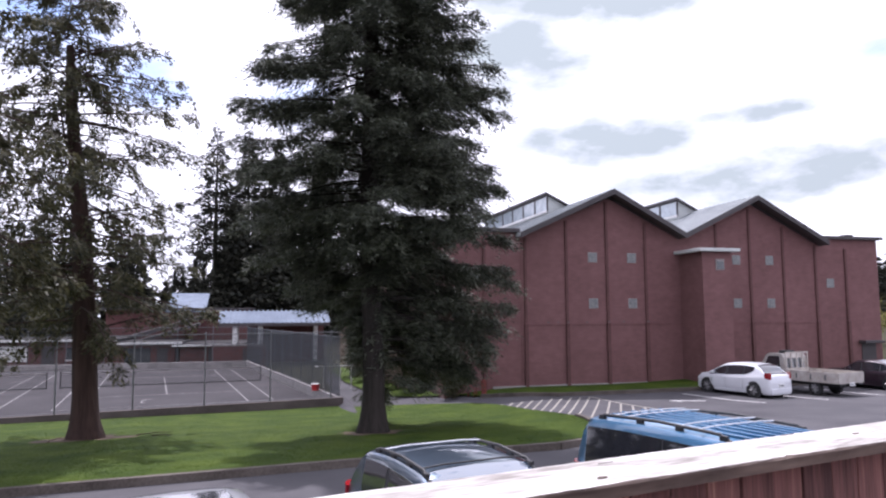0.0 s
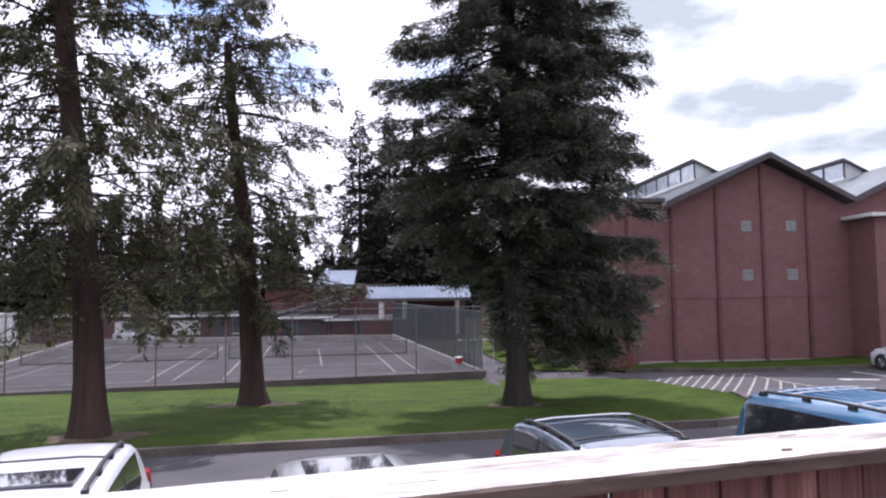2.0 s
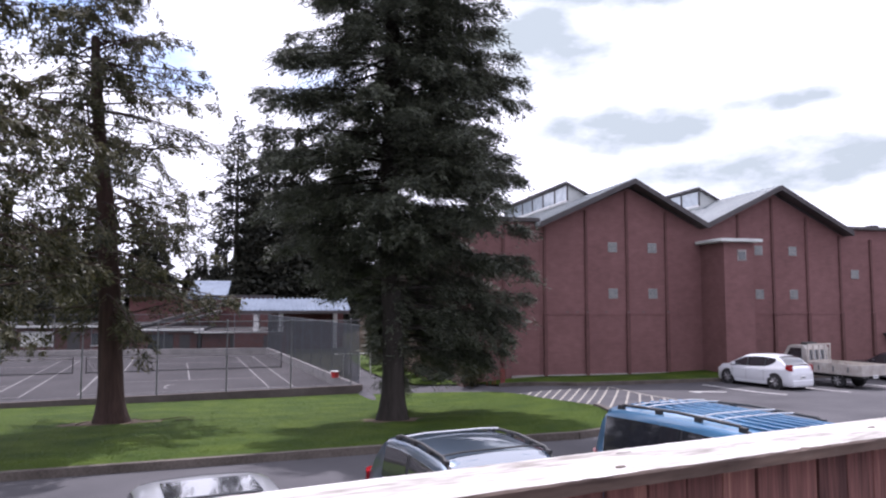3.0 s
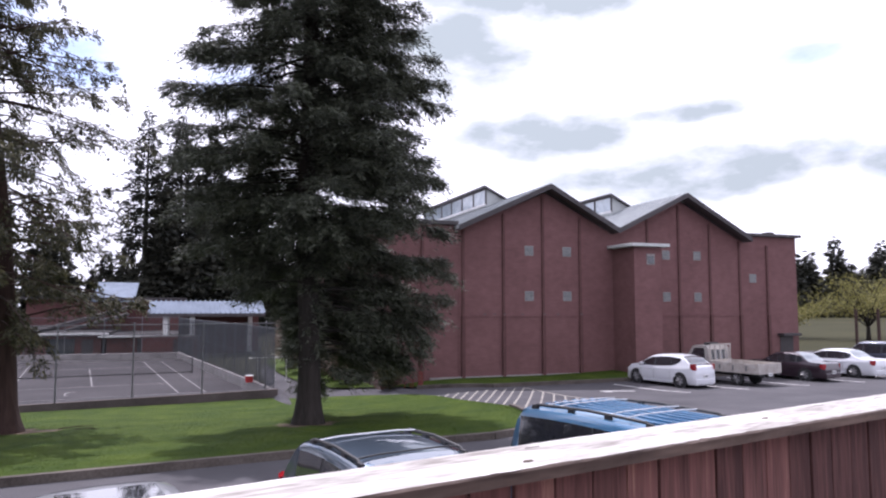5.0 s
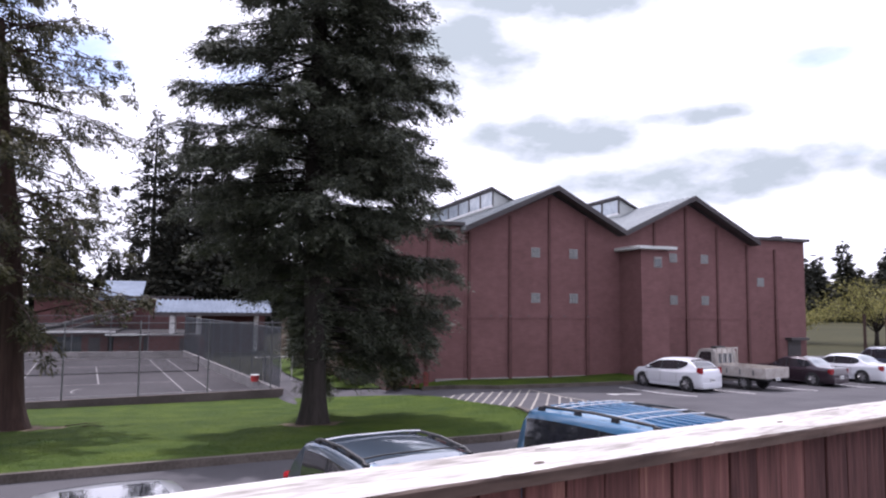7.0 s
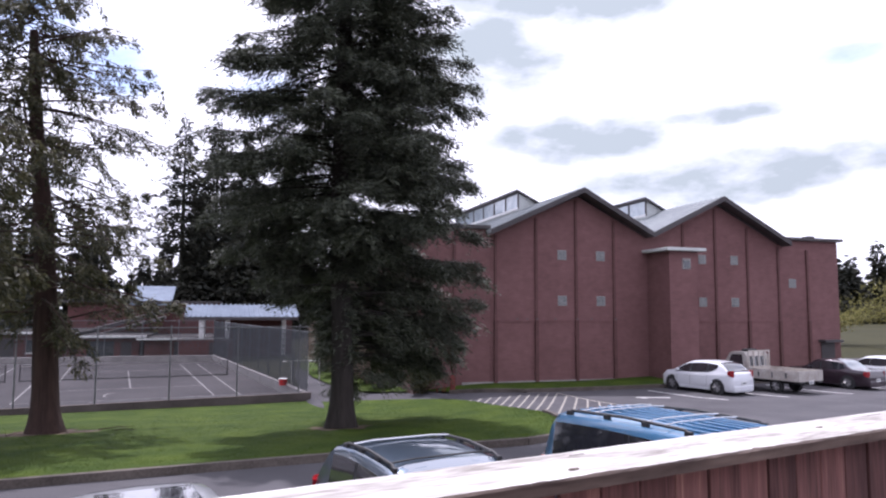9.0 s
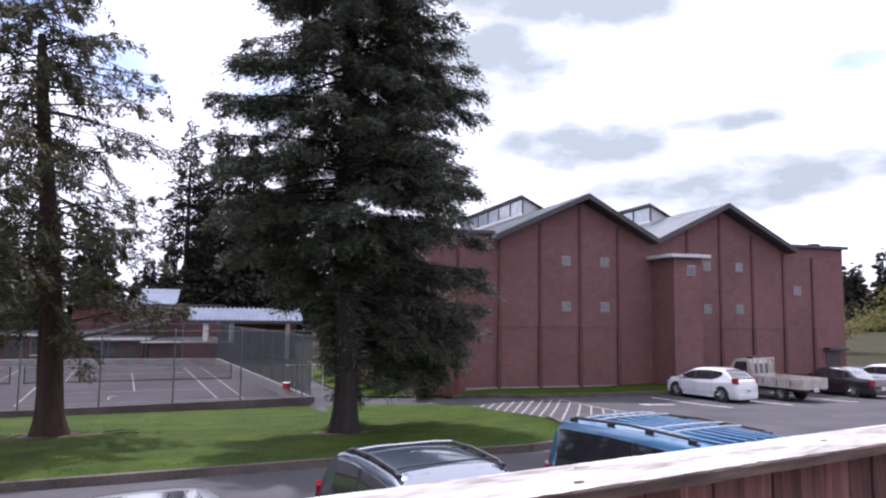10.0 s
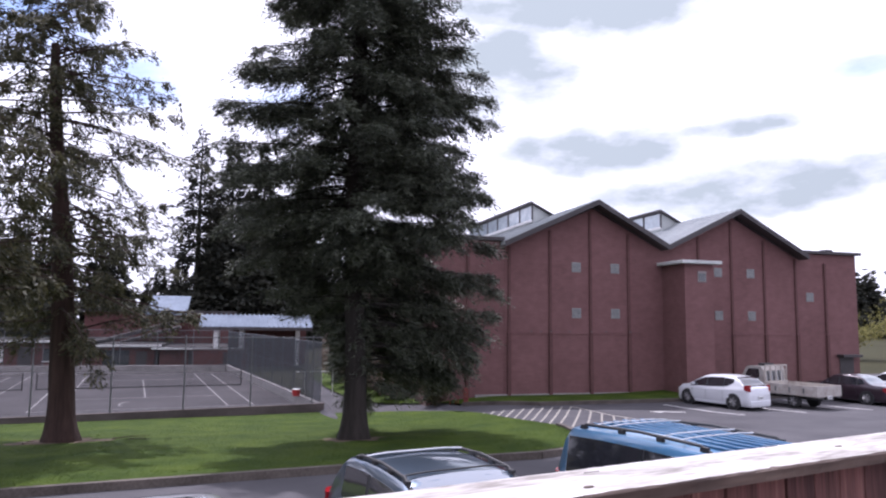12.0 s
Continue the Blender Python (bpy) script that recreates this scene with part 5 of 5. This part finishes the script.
            part("pillar", loft(rr), BLACK_PLASTIC, car)
        w = plan(0) * hw
        part("sill_trim", boxed(min(s * w * 0.985, s * w * 1.006), max(s * w * 0.985, s * w * 1.006), wheels[0] + r + 0.1, wheels[1] - r - 0.1, clear + 0.03, clear + 0.12, bevel=0.006), lower or colour, car)
        wb = at(yf - 0.4)[0] * 0.95
        part("mirror", boxed(min(s * (wb - 0.01), s * (wb + 0.18)), max(s * (wb - 0.01), s * (wb + 0.18)), yf - 0.48, yf - 0.37, belt + 0.0, belt + 0.13, bevel=0.035), lower or colour, car)
        seams = sorted({p[1] for p in panes[:2]} | {panes[0][0] - 0.12})
        for y in seams:
            part("door_seam", boxed(min(s * hw * 0.97, s * (hw * 1.0 + 0.002)), max(s * hw * 0.97, s * (hw * 1.0 + 0.002)), y - 0.004, y + 0.004, clear + 0.2, belt - 0.16), BLACK_PLASTIC, car)
        for p in panes[:2]:
            part("door_handle", boxed(min(s * hw * 0.97, s * (hw + 0.012)), max(s * hw * 0.97, s * (hw + 0.012)), p[1] + 0.06, p[1] + 0.22, belt - 0.17, belt - 0.135, bevel=0.008), lower or colour, car)
    for name_, ya, yb, mt in (("windscreen", yf - 0.05, yrf + 0.01, screen or CAR_GLASS), ("rear_window", yr + (0.05 if hatch else 0.04), yrr - 0.03, rear_screen or CAR_GLASS)):
        rr = []
        for i in range(8):
            y = ya + (yb - ya) * i / 7
            ro = at(y)[3] - 0.07
            xs = [ro * u for u in (-0.97, -0.72, -0.4, 0, 0.4, 0.72, 0.97)]
            rr.append([(x, y, surface(y, x) + 0.007) for x in xs] + [(x, y, surface(y, x) - 0.02) for x in xs[::-1]])
        part(name_, loft(rr), mt, car, smooth=True)
    if sunroof:
        ya, yb = sunroof
        wr = at((ya + yb) / 2)[3]
        part("sunroof", boxed(-wr * 0.66, wr * 0.66, ya, yb, H + 0.0, H + 0.026, bevel=0.01), CAR_GLASS, car)
    # ends
    for s in (-1, 1):
        up = 0.13 if hatch else 0.0
        rr = []
        for i in range(6):
            y = -h + 0.015 + 0.20 * i / 5
            x = plan(y) * hw
            z0, z1 = tail - 0.30 + up + 0.10 * (i / 5) ** 2, tail - 0.03 + up * 1.15 - 0.02 * i / 5
            rr.append([(s * (x - 0.10), y, z0), (s * (x + 0.006), y, z0), (s * (x - 0.004), y, z1), (s * (x - 0.10), y, z1)])
        part("tail_lamp", loft(rr), TAIL_RED, car, smooth=True)
        part("headlight", boxed(min(s * hw * 0.45, s * hw * 0.80), max(s * hw * 0.45, s * hw * 0.80), h - 0.20, h - 0.05, nose - 0.22, nose - 0.08, bevel=0.04), LAMP_CLEAR, car)
        for y in wheels:
            x = plan(y) * hw
            part("wheel_arch", tubed([(s * x * 0.90, y, r + 0.01), (s * (x + 0.004), y, r + 0.01)], [r + 0.06, r + 0.05], 26), BLACK_PLASTIC, car)
            wheel(car, s * (x - 0.09), y, r, 0.20, s)
    part("bumper", boxed(-hw * 0.80, hw * 0.80, -h - 0.03, -h + 0.16, clear + 0.03, clear + 0.28, bevel=0.05), lower or colour, car)
    part("bumper", boxed(-hw * 0.70, hw * 0.70, h - 0.14, h + 0.03, clear + 0.03, clear + 0.26, bevel=0.05), lower or colour, car)
    part("grille", boxed(-hw * 0.40, hw * 0.40, h - 0.05, h + 0.005, nose - 0.42, nose - 0.3, bevel=0.01), BLACK_PLASTIC, car)
    plate = part("number_plate", boxed(-0.16, 0.16, -h - 0.045, -h - 0.02, tail - 0.52, tail - 0.37, bevel=0.004), WHITE_TRIM, car)
    part("bar", boxed(-0.12, 0.12, -h - 0.049, -h - 0.046, tail - 0.47, tail - 0.42), NAVY_PAINT, plate)
    wr = at((yrr + yrf) / 2)[3]
    for i in range(grooves):
        x = -wr * 0.66 + 2 * wr * 0.66 * i / (grooves - 1)
        part("roof_rib", boxed(x - 0.028, x + 0.028, yrr + 0.3, yrf - 0.35, surface(yrr + 0.3, x) - 0.01, surface((yrr + yrf) / 2, x) + 0.012, bevel=0.006), colour, car)
    if rails:
        ya, yb, x, lift = rails
        for s in (-1, 1):
            rail = part("roof_rail", tubed([(s * x, y, surface(y, x) + lift * g) for y, g in ((ya, 0.1), (ya + 0.12, 1), ((ya + yb) / 2, 1.1), (yb - 0.16, 1), (yb, 0.0))], 0.022, 8), rail_mat or BLACK_PLASTIC, car)
            for y in (ya + 0.08, ya + (yb - ya) * 0.36, ya + (yb - ya) * 0.66, yb - 0.1):
                z = surface(y, x)
                part("foot", boxed(s * x - 0.026, s * x + 0.026, y - 0.06, y + 0.06, z - 0.02, z + lift, bevel=0.012), BLACK_PLASTIC, rail)
        for y, mt in bars:
            z = surface(y, x) + lift
            part("crossbar", tubed([(-x, y, z + 0.005), (-x * 0.6, y, z + 0.025), (x * 0.6, y, z + 0.025), (x, y, z + 0.005)], 0.011, 8), mt, car)
    return car


NEAR = 180 + BAY
road_z = 0.4
suv_panes = [(1.30, 0.52, 0.10, 0.05), (0.46, -0.46, 0.05, 0.07), (-0.54, -1.52, 0.08, 0.30)]
vehicle("sport_utility_car", pose(-2.52, 10.25, road_z, 0, 0, NEAR), "grey-blue sport utility car with roof rails and bars, parked nose-in", 4.45, 1.80, 1.72, 1.08, 0.28, 0.98, 1.06, (1.05, -0.10, -1.62, -2.08), NAVY_PAINT,
        (-1.3, 1.3), 0.35, "parked cars below the fence", screen=SCREEN_GLASS, rails=(-1.42, 0.06, 0.66, 0.045), bars=((-1.15, CHROME), (-0.14, BLACK_PLASTIC)), panes=[(0.86, 0.02, 0.10, 0.06), (-0.06, -0.75, 0.06, 0.07), (-0.83, -1.55, 0.08, 0.30)],
        tuck=0.10, lower=BLACK_PLASTIC)
vehicle("minivan", pose(1.2, 10.75, road_z, 0, 0, NEAR), "blue minivan with a ribbed roof, dark windows and black roof rails", 4.9, 1.98, 1.85, 1.04, 0.22, 0.95, 1.0, (1.85, 1.05, -2.12, -2.38), BLUE_PAINT,
        (-1.5, 1.45), 0.34, "parked cars below the fence", rails=(-1.95, 0.45, 0.72, 0.06), bars=((-1.62, CHROME), (-1.35, CHROME), (-0.35, CHROME), (-0.05, CHROME)), panes=[(1.6, 0.72, 0.06, 0.04), (0.68, -0.52, 0.04, 0.04), (-0.56, -2.10, 0.04, 0.05)], grooves=7, tuck=0.10)
vehicle("sport_utility_car", pose(-8.5, 9.55, road_z, 0, 0, NEAR), "white sport utility car with black roof rails and a dark sunroof", 4.5, 1.80, 1.66, 1.06, 0.26, 0.98, 1.05, (1.45, 0.75, -1.62, -2.08), WHITE_PAINT,
        (-1.32, 1.32), 0.35, "parked cars below the fence", rails=(-1.4, 0.7, 0.62, 0.06), bars=((-0.42, BLACK_PLASTIC),), sunroof=(-0.12, 0.42), panes=suv_panes, lower=BLACK_PLASTIC, tuck=0.12)
sedan_panes = [(0.98, 0.12, 0.10, 0.06), (0.05, -0.80, 0.06, 0.08), (-0.86, -1.18, 0.10, 0.45)]
vehicle("sedan", pose(-5.55, 10.2, road_z, 0, 0, NEAR), "silver sedan parked nose-in, only its roof showing", 4.6, 1.78, 1.46, 0.92, 0.18, 0.80, 0.95, (1.15, 0.4, -0.95, -1.65), SILVER_PAINT,
        (-1.35, 1.35), 0.32, "parked cars below the fence", panes=sedan_panes, hatch=False, sunroof=(-0.55, 0.15))

# cars along the hall
hatch_panes = [(1.12, 0.22, 0.14, 0.06), (0.15, -0.72, 0.06, 0.10), (-0.78, -1.28, 0.12, 0.62)]
def by_axle(rx, ry, rear, turn=BAY):
    """The pose of a car whose rear axle's middle stands at (rx, ry); rear: its y in the car."""
    d = Vector((-math.sin(radians(turn)), math.cos(radians(turn))))
    return pose(rx - d.x * rear, ry - d.y * rear, gz(rx, ry + 1), 0, 0, turn)


vehicle("hatchback", by_axle(17.1, 29.63, -1.285), "clean white five-door hatchback with red tail lamps", 4.1, 1.70, 1.47, 0.93, 0.17, 0.78, 1.0, (1.32, 0.28, -1.28, -1.93), WHITE_PAINT,
        (-1.285, 1.285), 0.33, "cars along the hall", panes=hatch_panes, wedge=0.09)
vehicle("sedan", by_axle(25.0, 30.0, -1.3), "dark maroon sedan with a pale rear window", 4.55, 1.72, 1.38, 0.90, 0.17, 0.78, 0.92, (1.05, 0.35, -0.85, -1.5), MAROON_PAINT,
        (-1.3, 1.3), 0.31, "cars along the hall", rear_screen=PALE_GLASS, panes=sedan_panes, hatch=False)
vehicle("sedan", by_axle(28.75, 30.35, -1.35), "white sedan with a pale rear window and red tail lamps", 4.75, 1.80, 1.43, 0.94, 0.17, 0.82, 0.98, (1.15, 0.4, -0.9, -1.6), WHITE_PAINT,
        (-1.35, 1.35), 0.32, "cars along the hall", rear_screen=PALE_GLASS, panes=sedan_panes, hatch=False)
vehicle("sport_utility_car", by_axle(32.6, 30.8, -1.35), "dark slate sport utility car with pale windows", 4.7, 1.85, 1.72, 1.08, 0.25, 0.98, 1.05, (1.35, 0.72, -1.62, -2.08), INK_PAINT,
        (-1.35, 1.35), 0.36, "cars along the hall", panes=suv_panes, lower=BLACK_PLASTIC)


def flatbed_truck(m):
    truck = thing("flatbed_truck", m, "dull white flatbed truck with a slatted cab guard", "truck", "cars along the hall")
    # nose towards +y, rear axle at y = 0
    hw = 0.82
    prof = [(1.45, 0.45), (1.45, 1.0), (1.50, 1.62), (1.62, 1.78), (2.25, 1.80), (2.42, 1.74), (2.82, 1.12), (3.55, 0.98), (3.66, 0.85), (3.68, 0.42)]
    part("cab", prismed(prof, -hw, hw, "x"), TRUCK_PAINT, truck)
    for s in (-1, 1):
        x = s * (hw + 0.004)
        part("side_window", pane_from([(x, 1.68, 1.10), (x, 2.62, 1.10), (x, 2.30, 1.66), (x, 1.72, 1.68)]), CAR_GLASS, truck)
        part("mirror", boxed(min(s * 0.86, s * 1.02), max(s * 0.86, s * 1.02), 2.6, 2.68, 1.12, 1.34, bevel=0.015), BLACK_PLASTIC, truck)
        part("door_seam", boxed(min(s * hw, s * (hw + 0.004)), max(s * hw, s * (hw + 0.004)), 1.62, 1.63, 0.55, 1.7), BLACK_PLASTIC, truck)
        for y in (0.0, 2.55 + 0.25):
            wheel(truck, s * (hw - 0.12), y, 0.32, 0.2, s)
        part("headlight", boxed(min(s * 0.5, s * 0.74), max(s * 0.5, s * 0.74), 3.66, 3.70, 0.66, 0.82, bevel=0.01), LAMP_CLEAR, truck)
        part("tail_lamp", boxed(min(s * 0.55, s * 0.80), max(s * 0.55, s * 0.80), -1.22, -1.16, 0.52, 0.60, bevel=0.01), BLACK_PLASTIC, truck)
        part("chassis_rail", boxed(min(s * 0.3, s * 0.42), max(s * 0.3, s * 0.42), -1.15, 1.5, 0.42, 0.58), BLACK_PLASTIC, truck)
    part("windscreen", pane_from([(-0.7, 2.80, 1.14), (0.7, 2.80, 1.14), (0.66, 2.46, 1.70), (-0.66, 2.46, 1.70)]), CAR_GLASS, truck)
    part("rear_window", pane_from([(-0.62, 1.46, 1.12), (0.62, 1.46, 1.12), (0.58, 1.49, 1.58), (-0.58, 1.49, 1.58)]), CAR_GLASS, truck)
    part("bed_floor", boxed(-0.86, 0.86, -1.18, 1.38, 0.64, 0.74), BED_WOOD, truck, "dusty wooden bed floor")
    for s in (-1, 1):
        part("bed_side", boxed(min(s * 0.86, s * 0.90), max(s * 0.86, s * 0.90), -1.18, 1.38, 0.60, 1.08, bevel=0.008), TRUCK_PAINT, truck)
        for y in (-0.6, 0.1, 0.8):
            part("latch", boxed(min(s * 0.90, s * 0.925), max(s * 0.90, s * 0.925), y - 0.03, y + 0.03, 0.72, 0.96), GALVANISED, truck)
    part("tailgate", boxed(-0.9, 0.9, -1.225, -1.183, 0.60, 1.08, bevel=0.008), TRUCK_PAINT, truck)
    part("headboard", boxed(-0.86, 0.86, 1.384, 1.42, 0.68, 1.12), TRUCK_PAINT, truck)
    for x in (-0.78, -0.4, 0.0, 0.4, 0.78):
        part("guard_bar", boxed(x - 0.03, x + 0.03, 1.39, 1.43, 1.122, 1.82, bevel=0.006), TRUCK_PAINT, truck)
    part("guard_rail", boxed(-0.82, 0.82, 1.385, 1.435, 1.80, 1.87, bevel=0.008), TRUCK_PAINT, truck)
    part("roof_box", boxed(-0.35, 0.35, 1.75, 2.1, 1.80, 1.92, bevel=0.02), BLACK_PLASTIC, truck)
    plate = part("number_plate", boxed(-0.16, 0.16, -1.25, -1.23, 0.5, 0.64), WHITE_TRIM, truck)
    part("bar", boxed(-0.12, 0.12, -1.254, -1.251, 0.545, 0.595), NAVY_PAINT, plate)
    return truck


flatbed_truck(pose(20.25, 29.55, gz(20.2, 30), 0, 0, BAY))

vehicle("sedan", pose(-33.2, 79.5, gz(-33.2, 79.5), 0, 0, 80), "white car parked far behind the court", 4.6, 1.8, 1.45, 0.94, 0.17, 0.82, 0.96, (1.15, 0.4, -0.9, -1.6), WHITE_PAINT,
        (-1.35, 1.35), 0.32, panes=sedan_panes, hatch=False)
